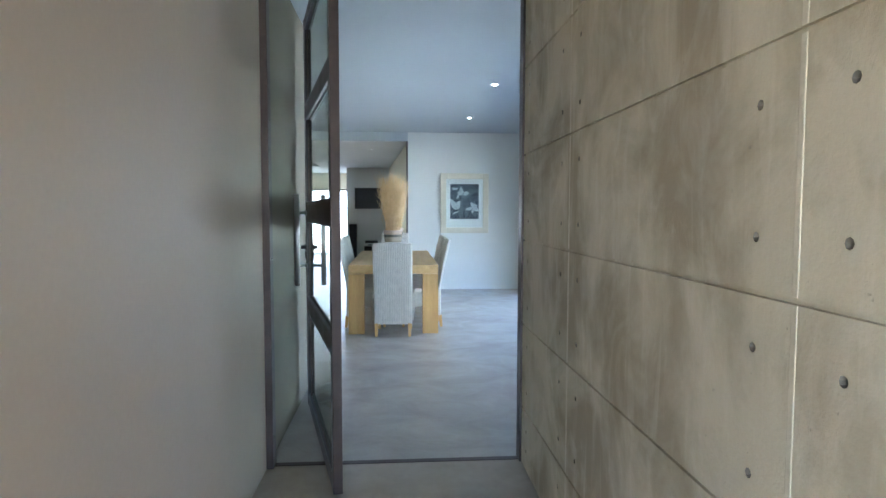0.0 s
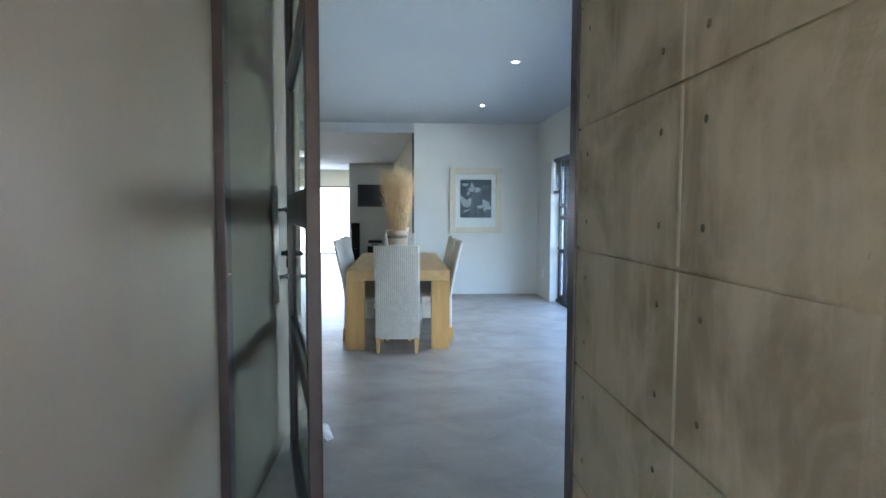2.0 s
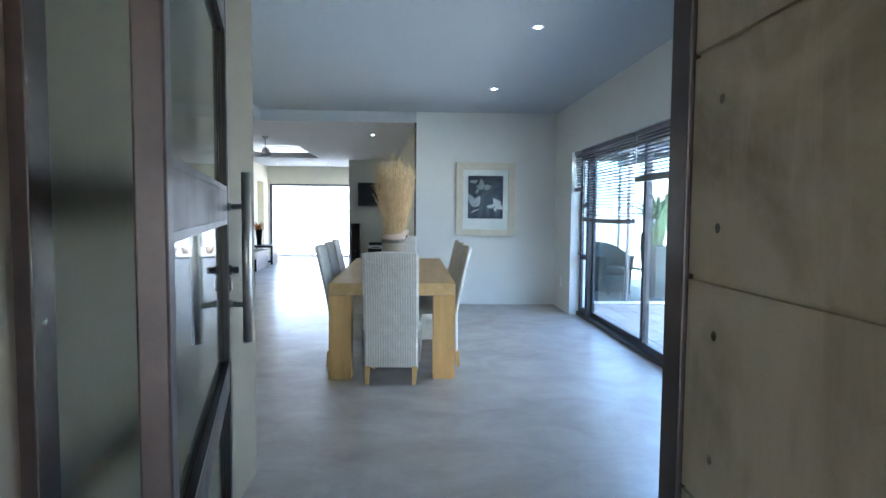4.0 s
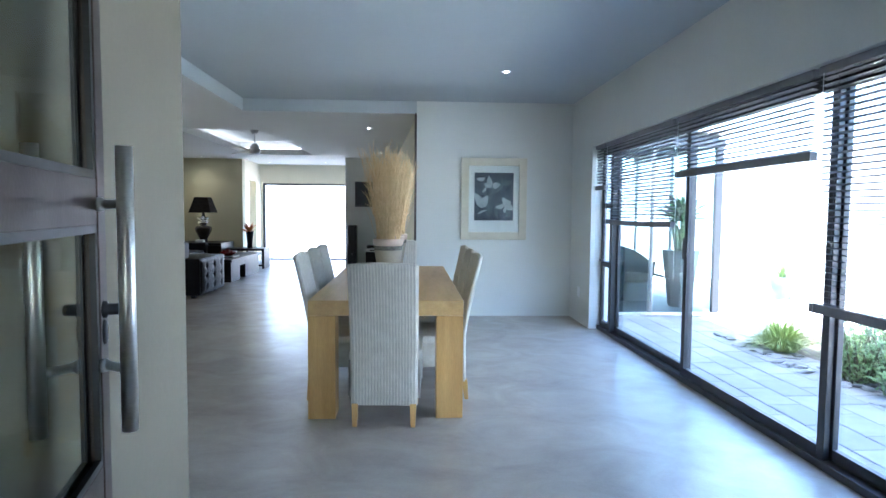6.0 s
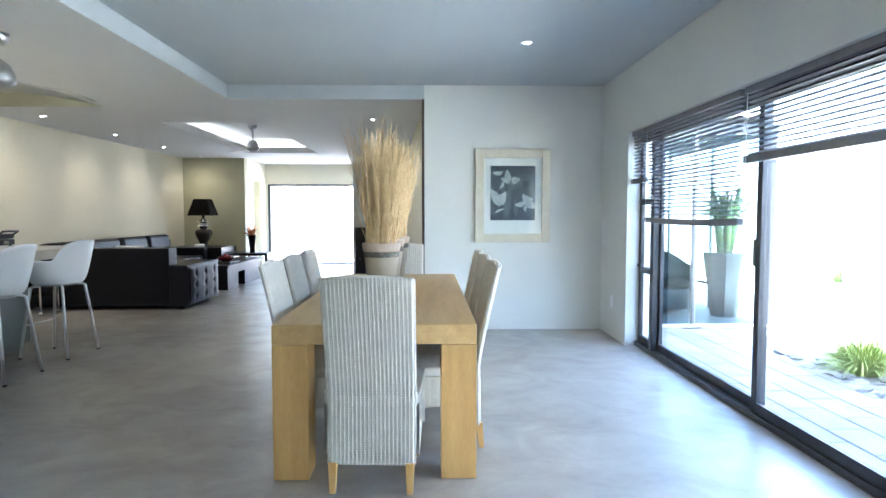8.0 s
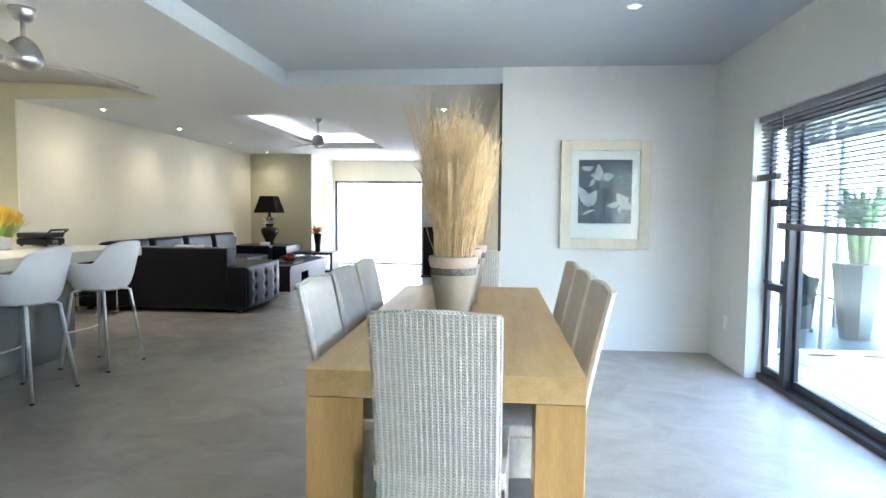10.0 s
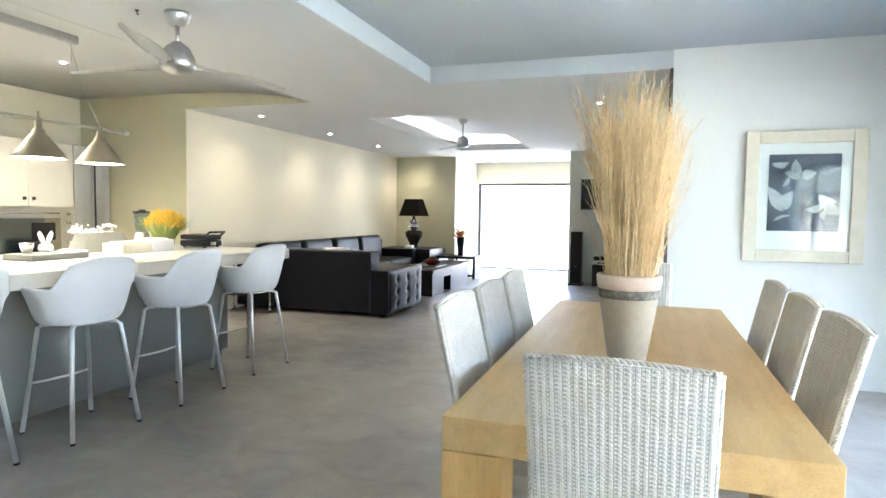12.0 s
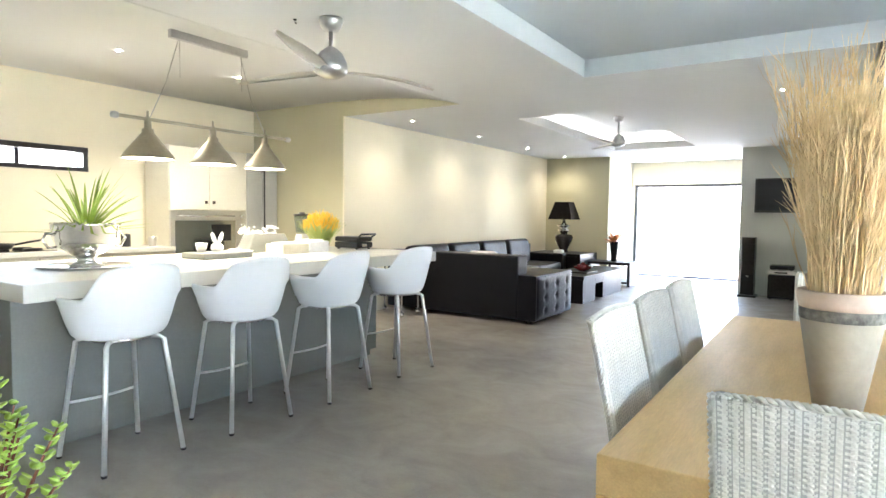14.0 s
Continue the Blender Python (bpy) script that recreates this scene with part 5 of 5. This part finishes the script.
ct = thing("coffee_table", pose(-3.38, 14.45, 0), "low black lacquered coffee table with an open cubby", "coffee table")
part("top", box((-0.36, -1.0, 0.36), (0.36, 1.12, 0.41), 0.004), BLACKW, ct)
part("block", box((-0.34, -0.98, 0.0), (0.34, -0.42, 0.359), 0.003), BLACKW, ct)
part("cubby_back", box((-0.34, -0.419, 0.0), (-0.02, -0.05, 0.359), 0.003), BLACKP, ct)
part("cubby_lintel", box((-0.02, -0.419, 0.26), (0.34, -0.05, 0.359), 0.003), BLACKW, ct)
part("block", box((-0.34, -0.049, 0.0), (0.34, 0.98, 0.359), 0.003), BLACKW, ct)
o = solid("table_tray", box((-0.16, -0.26, 0), (0.16, 0.26, 0.018), 0.004), BLACKP, "flat black tray on the coffee table", "tray")
o.location = (-3.31, 14.2, 0.411)
fb = thing("fruit_bowl", pose(-3.31, 14.2, 0.430), "small dark red bowl on the coffee table tray", "bowl")
part("bowl", lathe([(0, 0), (0.06, 0), (0.14, 0.05), (0.15, 0.075), (0.142, 0.076), (0.05, 0.012), (0, 0.012)], 28), RED, fb)
rnd = random.Random(2)
for k in range(7):
    a = 2 * math.pi * k / 6
    r = 0.065 if k < 6 else 0
    part("fruit", lathe([(0, -0.038), (0.022, -0.032), (0.038, 0), (0.03, 0.026), (0, 0.034)], 14, (r * math.cos(a), r * math.sin(a), 0.075 + (0.03 if k == 6 else 0))), RED, fb)

sd = thing("side_table", pose(-4.50, 16.30, 0), "wide black lacquered side table in the corner", "side table", "black side tables")
part("top", box((-0.58, -0.46, 0.53), (0.55, 0.50, 0.58), 0.004), BLACKW, sd)
part("side", box((-0.58, -0.46, 0), (-0.53, 0.50, 0.529), 0.003), BLACKW, sd)
part("side", box((0.15, -0.46, 0), (0.55, 0.50, 0.529), 0.003), BLACKW, sd)
part("shelf", box((-0.53, -0.40, 0.25), (0.149, 0.48, 0.29), 0.003), BLACKW, sd)
part("back", box((-0.53, 0.48, 0.0), (0.149, 0.50, 0.529)), BLACKW, sd)
vt = thing("side_table", pose(-3.46, 16.35, 0), "low black cube table open at its side", "side table", "black side tables")
part("top", box((-0.42, -0.28, 0.40), (0.38, 0.28, 0.45), 0.004), BLACKW, vt)
part("side", box((-0.42, -0.28, 0.0), (-0.37, 0.28, 0.399), 0.003), BLACKW, vt)
part("side", box((0.33, -0.28, 0.0), (0.38, 0.28, 0.399), 0.003), BLACKW, vt)
part("bottom", box((-0.369, -0.27, 0.05), (0.329, 0.27, 0.09), 0.003), BLACKW, vt)
part("divider", box((-0.02, -0.27, 0.091), (0.02, 0.27, 0.399), 0.003), BLACKW, vt)

lamp = thing("table_lamp", pose(-4.52, 16.42, 0.581), "dark urn table lamp with a square black shade", "table lamp")
part("urn", lathe([(0, 0), (0.09, 0), (0.095, 0.02), (0.08, 0.04), (0.10, 0.10), (0.17, 0.23), (0.185, 0.30), (0.165, 0.345), (0.11, 0.36), (0, 0.36)], 36), URN, lamp)
part("neck", lathe([(0.07, 0.36), (0.075, 0.40), (0.12, 0.425), (0.125, 0.45), (0.08, 0.47), (0.07, 0.49), (0.13, 0.52), (0.135, 0.545), (0.05, 0.56), (0.03, 0.62), (0.02, 0.72), (0, 0.72)], 32), CHROME, lamp, "silvered stepped neck")
bm = bmesh.new()
lo = [bm.verts.new((sx * 0.245, sy * 0.245, 0.66)) for sx, sy in ((-1, -1), (1, -1), (1, 1), (-1, 1))]
hi = [bm.verts.new((sx * 0.145, sy * 0.145, 1.01)) for sx, sy in ((-1, -1), (1, -1), (1, 1), (-1, 1))]
for k in range(4):
    bm.faces.new((lo[k], lo[(k + 1) % 4], hi[(k + 1) % 4], hi[k]))
bmesh.ops.solidify(bm, geom=list(bm.faces), thickness=0.006)
part("shade", bm, FABRICB, lamp, "square black fabric shade")
part("shade_ring", tube([(-0.144, 0, 1.0), (0.144, 0, 1.0)], 0.004, 6), CHROME, lamp)
# white block in place of the bright reflection on the lacquered top
o = solid("tissue", box((-0.09, -0.07, 0), (0.09, 0.07, 0.07), 0.03, 3), WHITEC, "white block standing for a bright reflection on the side table", "cloth")
o.location = (-4.45, 16.0, 0.581)

vs = thing("flower_vase", pose(-3.45, 16.3, 0.451), "tall dark flared vase with orange petals", "vase")
part("vase", lathe([(0, 0), (0.055, 0), (0.06, 0.01), (0.055, 0.1), (0.085, 0.37), (0.09, 0.38), (0.08, 0.38), (0.05, 0.1), (0, 0.08)], 28), BLACKW, vs)
part("flower", blades(26, 6, 0.02, 0.28, 1.15, 0.055, 0.1, 0.33), ORANGE, vs, "spiky orange bloom")

tv = thing("television", pose(-0.72, 16.3, 1.69), "flat black television on the wall", "television")
part("case", box((-0.36, -0.07, -0.285), (0.36, -0.03, 0.285), 0.008), BLACKP, tv)
part("screen", box((-0.335, -0.073, -0.25), (0.335, -0.0695, 0.265), 0.002), SCREEN, tv)
part("bracket", box((-0.12, -0.03, -0.1), (0.12, 0.0, 0.1), 0.003), BLACKP, tv)
sp = thing("floor_speaker", pose(-1.12, 16.10, 0), "tall slim black floor loudspeaker", "loudspeaker")
part("cabinet", box((-0.10, -0.13, 0.035), (0.10, 0.13, 0.99), 0.006), BLACKW, sp)
part("grille", box((-0.088, -0.139, 0.38), (0.088, -0.131, 0.975), 0.004), FABRICB, sp)
part("plinth", box((-0.14, -0.17, 0.0), (0.14, 0.15, 0.034), 0.005), BLACKP, sp)
part("badge", box((-0.02, -0.134, 0.34), (0.02, -0.1305, 0.35)), CHROME, sp)
sw = thing("subwoofer", pose(-0.62, 16.05, 0), "black cube subwoofer on the floor", "subwoofer")
part("cabinet", box((-0.19, -0.19, 0.02), (0.19, 0.19, 0.40), 0.008), BLACKW, sw)
part("grille", box((-0.17, -0.198, 0.05), (0.17, -0.191, 0.38), 0.004), FABRICB, sw)
for x in (-0.15, 0.15):
    for y in (-0.15, 0.15):
        part("foot", lathe([(0, 0), (0.02, 0), (0.022, 0.02), (0, 0.02)], 10, (x, y, 0)), BLACKP, sw)
for z, dx, mm in ((0.401, 0.20, BRUSHED), (0.478, 0.17, BLACKP)):
    av = thing("hifi_unit", pose(-0.62, 16.05, z), "flat audio unit stacked on the subwoofer", "hi-fi", "stacked audio units")
    part("case", box((-dx, -0.16, 0.008), (dx, 0.16, 0.07), 0.004), mm, av)
    part("display", box((-0.1, -0.163, 0.025), (0.08, -0.159, 0.05)), DARKGLASS, av)
    part("foot", box((-dx + 0.02, -0.14, 0.0), (-dx + 0.06, 0.14, 0.008)), BLACKP, av)
    part("foot", box((dx - 0.06, -0.14, 0.0), (dx - 0.02, 0.14, 0.008)), BLACKP, av)
mc = thing("media_cabinet", pose(-0.28, 16.02, 0), "low white media cabinet under the television", "cabinet")
part("body", box((-0.14, -0.2, 0.0), (0.13, 0.2, 0.42), 0.005), CABINET, mc)

sl = tagged(thing("window_3", pose(0, 18.68, 0), "wide open sliding door to a bright terrace", "window"), kind="structure")
for lo, hi in (((-3.72, -0.05, 1.97), (-1.3, 0.05, 2.019)), ((-3.72, -0.05, 0.03), (-3.66, 0.05, 1.97)), ((-1.36, -0.05, 0.03), (-1.301, 0.05, 1.97)), ((-3.72, -0.05, 0.001), (-1.3, 0.05, 0.03))):
    part("frame_bar", box(lo, hi, 0.003), ALU, sl)

# ---- green plant near the dining table ----
pp = thing("jade_plant", pose(-1.56, 5.44, 0), "bushy succulent with small round leaves in a tall dark planter", "pot plant")
part("planter", lathe([(0, 0), (0.13, 0), (0.14, 0.01), (0.17, 0.50), (0.175, 0.515), (0.16, 0.515), (0.15, 0.47), (0, 0.47)], 36), PLANTER, pp)
rnd = random.Random(21)
leaves = bmesh.new()
for k in range(24):
    a, r = rnd.uniform(0, 2 * math.pi), rnd.uniform(0.03, 0.24)
    base = Vector((0.3 * r * math.cos(a), 0.3 * r * math.sin(a), 0.46))
    tip = Vector((r * math.cos(a), r * math.sin(a), rnd.uniform(0.74, 0.95) - 0.4 * r))
    pts = [base.lerp(tip, t) + Vector((0, 0, 0.03 * math.sin(math.pi * t))) for t in (0, 0.25, 0.5, 0.75, 1)]
    part("stem", tube(pts, [0.006, 0.005, 0.0045, 0.0035, 0.002], 6), STEM, pp)
    n = 15
    for j in range(n):
        t = 0.2 + 0.8 * j / (n - 1)
        c = base.lerp(tip, t) + Vector((0, 0, 0.03 * math.sin(math.pi * t)))
        for s in (0, 1):
            b = rnd.uniform(-0.3, 0.3) + (j % 2) * math.pi / 2 + s * math.pi
            sz = rnd.uniform(0.0125, 0.017) * (1 if t < 0.95 else 0.7)
            m = Matrix.Translation(c) @ Euler((0, -rnd.uniform(0.3, 0.8), b)).to_matrix().to_4x4() @ Matrix.Translation((sz * 1.15, 0, 0)) @ Matrix.Diagonal((sz * 1.1, sz * 0.85, sz * 0.22, 1))
            bmesh.ops.create_icosphere(leaves, subdivisions=1, radius=1.0, matrix=m)
tagged(part("leaves", smooth(leaves), SUCC, pp, "small fleshy bright green leaves"), kind="stuff")

hk = thing("ceiling_hook", pose(-2.86, 7.62, HL), "small black hook on the ceiling", "hook")
part("base", lathe([(0, 0), (0.012, 0), (0.012, -0.006), (0, -0.008)], 12), BLACKP, hk)
part("hook", tube([(0, 0, -0.006), (0, 0, -0.02), (0.008, 0, -0.03), (0.014, 0, -0.022)], 0.003, 6), BLACKP, hk)

# ---- outside ----
pave = structure("pavement", box((2.451, 2.0, -0.155), (3.95, 10.2, -0.075)), SOIL, "grey stone paving outside the windows", "pavement")
pm = {}
for k, w in enumerate((0.392, 0.192)):
    pm[k] = mesh_of("paver", box((0, 0, 0), (0.243, w, 0.045), 0.006, 1), PAVER)
rnd = random.Random(4)
for i in range(6):
    y, first = 2.0, i % 2
    while y < 10.0:
        o = new("paver", pm[1 if first else 0])
        o.parent = pave
        o.location = (2.46 + i * 0.248, y, -0.074 + rnd.uniform(-0.002, 0.002))
        y += 0.197 if first else 0.397
        first = 0
terrace = structure("terrace", box((-6.0, 18.8, -0.155), (1.0, 24.0, -0.03)), TERRACEM, "pale paved terrace beyond the sliding door", "pavement")
structure("garden_wall_east", box((6.6, -4.0, -0.2), (6.8, 16.0, 2.3)), GARDENWALL, "tall white garden wall", "wall")
structure("garden_wall_north", box((2.45, 15.8, -0.2), (6.6, 16.0, 2.3)), GARDENWALL, "tall white garden wall closing the courtyard", "wall")
structure("terrace_wall", box((-8.0, 24.0, -0.2), (3.0, 24.2, 2.6)), GARDENWALL, "white wall beyond the terrace", "wall")
structure("roof", box((-7.3, -3.1, 2.95), (2.46, 18.9, 3.15)), GARDENWALL, "flat roof slab of the house", "roof")
structure("gravel_court", box((3.951, 2.0, -0.155), (6.6, 15.8, -0.06)), GRAVEL, "bright pale gravel court", "ground")

for x, y, r, h in ((-3.1, 20.6, 0.10, 0.42), (-2.85, 20.7, 0.12, 0.25), (-2.5, 20.9, 0.15, 0.2), (-2.2, 20.9, 0.12, 0.22)):
    tp = thing("terrace_pot", pose(x, y, -0.029), "pale clay pot standing on the terrace", "pot", "terrace pots")
    part("pot", lathe([(0, 0), (r * 0.6, 0), (r, h * 0.6), (r * 0.7, h * 0.9), (r * 0.8, h), (r * 0.6, h), (0, h * 0.7)], 20), TERRA, tp)

# glazed garden room
gr2 = tagged(thing("garden_room", pose(0, 0, -0.07), "glazed garden room with dark slim posts", "garden room"), kind="structure")
part("floor_slab", box((2.46, 10.3, -0.05), (4.3, 13.2, 0.03)), SLABM, gr2)
part("roof_panel", box((2.46, 10.2, 2.445), (4.4, 13.3, 2.49), 0.004), FRIDGE, gr2)
part("sill", box((2.46, 10.24, 0.03), (4.3, 10.3, 0.07), 0.003), BRUSHED, gr2)
for x, w in ((2.50, 0.03), (3.36, 0.018), (4.24, 0.045)):
    part("post", box((x - w, 10.235, 0.07), (x + w, 10.305, 2.25), 0.004), ALU if w > 0.02 else GREYALU, gr2)
for y in (11.7, 13.15):
    part("post", box((4.225, y - 0.02, 0.03), (4.265, y + 0.02, 2.25), 0.004), GREYALU, gr2)
part("beam", box((2.46, 10.23, 2.25), (4.3, 10.31, 2.36), 0.004), ALU, gr2)
part("beam", box((4.2, 10.31, 2.25), (4.3, 13.2, 2.36), 0.004), ALU, gr2)
part("rail", box((4.23, 11.72, 0.35), (4.26, 13.13, 0.39), 0.003), ALU, gr2)
for k in range(9):
    part("rafter", box((2.46, 10.4 + k * 0.34, 2.36), (4.3, 10.45 + k * 0.34, 2.44), 0.003), ALU, gr2)
for x0, x1 in ((2.54, 3.32), (3.40, 4.20)):
    p = part("pane", box((x0, 10.267, 0.07), (x1, 10.273, 2.25)), GARDENGLASS, gr2)
    p.visible_shadow = False
pl = thing("tall_planter", pose(4.12, 11.05, -0.039), "tall tapered grey planter with a broad leafed plant", "planter")
bm = bmesh.new()
lo = [bm.verts.new((0.155 * math.cos(a), 0.155 * math.sin(a), 0)) for a in [math.pi / 8 + k * math.pi / 4 for k in range(8)]]
hi = [bm.verts.new((0.26 * math.cos(a), 0.26 * math.sin(a), 0.82)) for a in [math.pi / 8 + k * math.pi / 4 for k in range(8)]]
hi2 = [bm.verts.new((0.235 * math.cos(a), 0.235 * math.sin(a), 0.82)) for a in [math.pi / 8 + k * math.pi / 4 for k in range(8)]]
for k in range(8):
    bm.faces.new((lo[k], lo[(k + 1) % 8], hi[(k + 1) % 8], hi[k]))
    bm.faces.new((hi[k], hi[(k + 1) % 8], hi2[(k + 1) % 8], hi2[k]))
bm.faces.new(lo[::-1]), bm.faces.new(hi2)
part("pot", bm, PLANTER, pl)
bm = bmesh.new()
rnd = random.Random(9)
for k in range(9):
    a = k * 0.9
    base, tip = Vector((0.05 * math.cos(a), 0.05 * math.sin(a), 0.8)), Vector((0.16 * math.cos(a), 0.16 * math.sin(a), rnd.uniform(1.2, 1.7)))
    add_tube(bm, [base, base.lerp(tip, 0.5) + Vector((0, 0, 0.05)), tip], [0.045, 0.05, 0.03], 8)
part("stems", bm, LEAFM, pl, "thick upright green stems")
part("leaves", blades(40, 12, 0.1, 0.55, 1.2, 0.09, 0.3, 1.25), LEAFM, pl, "broad green leaves")


def wicker_tub(m):
    c = thing("wicker_armchair", m, "grey woven armchair with a dark cushion in the garden room", "armchair")
    bm = bmesh.new()
    n = 40
    rows = []
    for i in range(n + 1):
        a = radians(-125 + 250 * i / n)
        top = 0.62 + 0.22 * max(0, math.cos(a))
        rows.append([bm.verts.new((r * math.sin(a), -r * math.cos(a), z)) for r, z in ((0.30, 0.04), (0.34, 0.40), (0.37, top), (0.33, top), (0.30, 0.42))])
    for a, b in zip(rows, rows[1:]):
        for k in range(4):
            bm.faces.new((a[k], a[k + 1], b[k + 1], b[k]))
    part("shell", smooth(bm), DARKWICKER, c)
    part("cushion", lathe([(0, 0.32), (0.28, 0.32), (0.30, 0.37), (0.27, 0.43), (0, 0.45)], 28), FABRICB, c)
    for x in (-0.22, 0.22):
        for y in (-0.2, 0.2):
            part("foot", lathe([(0, 0), (0.02, 0), (0.024, 0.05), (0, 0.05)], 10, (x, y, 0)), BLACKP, c)
    part("base", lathe([(0, 0.05), (0.29, 0.05), (0.30, 0.32), (0, 0.32)], 28), DARKWICKER, c)
    return c


wicker_tub(pose(3.55, 11.5, -0.039, 0, 0, 200))

# garden bed
structure("garden_bed", box((3.55, 6.2, -0.155), (5.2, 9.0, -0.045), 0.02), SOIL, "planted garden bed beside the paving", "ground")
rnd = random.Random(13)
sm = []
for k in range(5):
    bm = bmesh.new()
    for _ in range(14):
        v = Vector((rnd.gauss(0, 1), rnd.gauss(0, 1), rnd.gauss(0, 1))).normalized()
        bm.verts.new((v.x * 0.085, v.y * 0.06, v.z * 0.022))
    bmesh.ops.convex_hull(bm, input=bm.verts)
    sm.append(mesh_of("stone", bm, SLATE))
for k in range(70):
    s = tagged(new("stone", sm[k % 5]), "flat grey slate stone edging the garden bed", "stone", "stones in the garden bed")
    y = rnd.uniform(6.3, 8.95)
    s.matrix_basis = pose(3.52 + abs(rnd.gauss(0, 0.22)), y, -0.03 + rnd.uniform(0, 0.015), rnd.uniform(-14, 14), rnd.uniform(-14, 14), rnd.uniform(0, 360))
for x, y, n, h, seed in ((3.85, 8.2, 900, 0.55, 31), (4.15, 7.6, 350, 0.32, 32)):
    g2 = thing("grass_clump", pose(x, y, -0.046), "bright green arching grass clump in the garden bed", "grass", "grass clumps")
    tagged(part("blades", blades(n, seed, 0.12, h, 0.95, 0.008, 0.34), GRASSM, g2), kind="stuff")


def shrub(x, y, h, seed, n):
    s = thing("shrub", pose(x, y, -0.046), "small loose green shrub in the garden bed", "shrub", "garden shrubs")
    rnd = random.Random(seed)
    stems, leaves = bmesh.new(), bmesh.new()
    for k in range(n):
        a, r = rnd.uniform(0, 2 * math.pi), (0.12 + 0.30 * h) * math.sqrt(rnd.random())
        tip = Vector((r * math.cos(a), r * math.sin(a), h * rnd.uniform(0.35, 1.05) * (1.15 - 0.8 * r)))
        base = Vector((0.35 * tip.x, 0.35 * tip.y, 0))
        mid = base.lerp(tip, 0.55) + Vector((0, 0, 0.05))
        add_tube(stems, [base, mid, tip], [0.005, 0.0035, 0.0015], 4)
        for j in range(26):
            t = rnd.uniform(0.12, 1.0)
            c = base.lerp(tip, t) + Vector((rnd.uniform(-1, 1), rnd.uniform(-1, 1), rnd.uniform(-1, 1))) * 0.04
            d = Vector((rnd.uniform(-1, 1), rnd.uniform(-1, 1), rnd.uniform(-0.2, 1))).normalized()
            sd_ = d.orthogonal().normalized() * rnd.uniform(0.007, 0.012)
            L = rnd.uniform(0.03, 0.06)
            q = [c, c + d * L * 0.5 + sd_, c + d * L, c + d * L * 0.5 - sd_]
            leaves.faces.new([leaves.verts.new(v) for v in q])
    tagged(part("twig", stems, TWIGM, s, "thin brown twigs"), kind="stuff")
    tagged(part("foliage", leaves, LEAFM, s), kind="stuff")


shrub(3.80, 7.10, 0.52, 41, 70)
shrub(4.25, 7.25, 0.95, 42, 110)
shrub(4.1, 6.75, 0.80, 47, 90)
shrub(3.80, 6.62, 0.55, 45, 80)
shrub(4.35, 7.95, 0.30, 48, 50)
shrub(4.6, 6.9, 1.35, 49, 130)
shrub(4.75, 6.35, 1.5, 50, 130)
shrub(3.75, 6.0, 0.5, 46, 60)
shrub(4.3, 6.1, 1.2, 43, 80)
shrub(4.0, 5.2, 1.0, 44, 70)
pt = thing("garden_pot", pose(6.2, 11.9, -0.059), "small dark pot with a thin cactus by the white wall", "pot plant")
part("pot", lathe([(0, 0), (0.14, 0), (0.18, 0.36), (0.15, 0.36), (0, 0.32)], 20), PLANTER, pt)
part("stem", tube([(0, 0, 0.3), (0.02, 0, 0.6), (0, 0.02, 0.95)], [0.04, 0.035, 0.015], 8), LEAFM, pt)
part("leaves", blades(30, 15, 0.05, 0.3, 0.8, 0.03, 0.2, 0.32), LEAFM, pt)

# ---- lamps of the downlights ----
for y in (11.25, 13.0, 14.74, 16.45):
    spot(-4.58, y, HL - 0.012, 1.15, 135)
for y in (7.82, 9.02):
    spot(-5.2, y, 2.66, 4.2, 145)
spot(1.109, 6.146, H - 0.012, 1.6, 120)
spot(1.104, 8.385, H - 0.012, 1.6, 120)
spot(-0.42, 11.4, HL - 0.012, 2, 130)
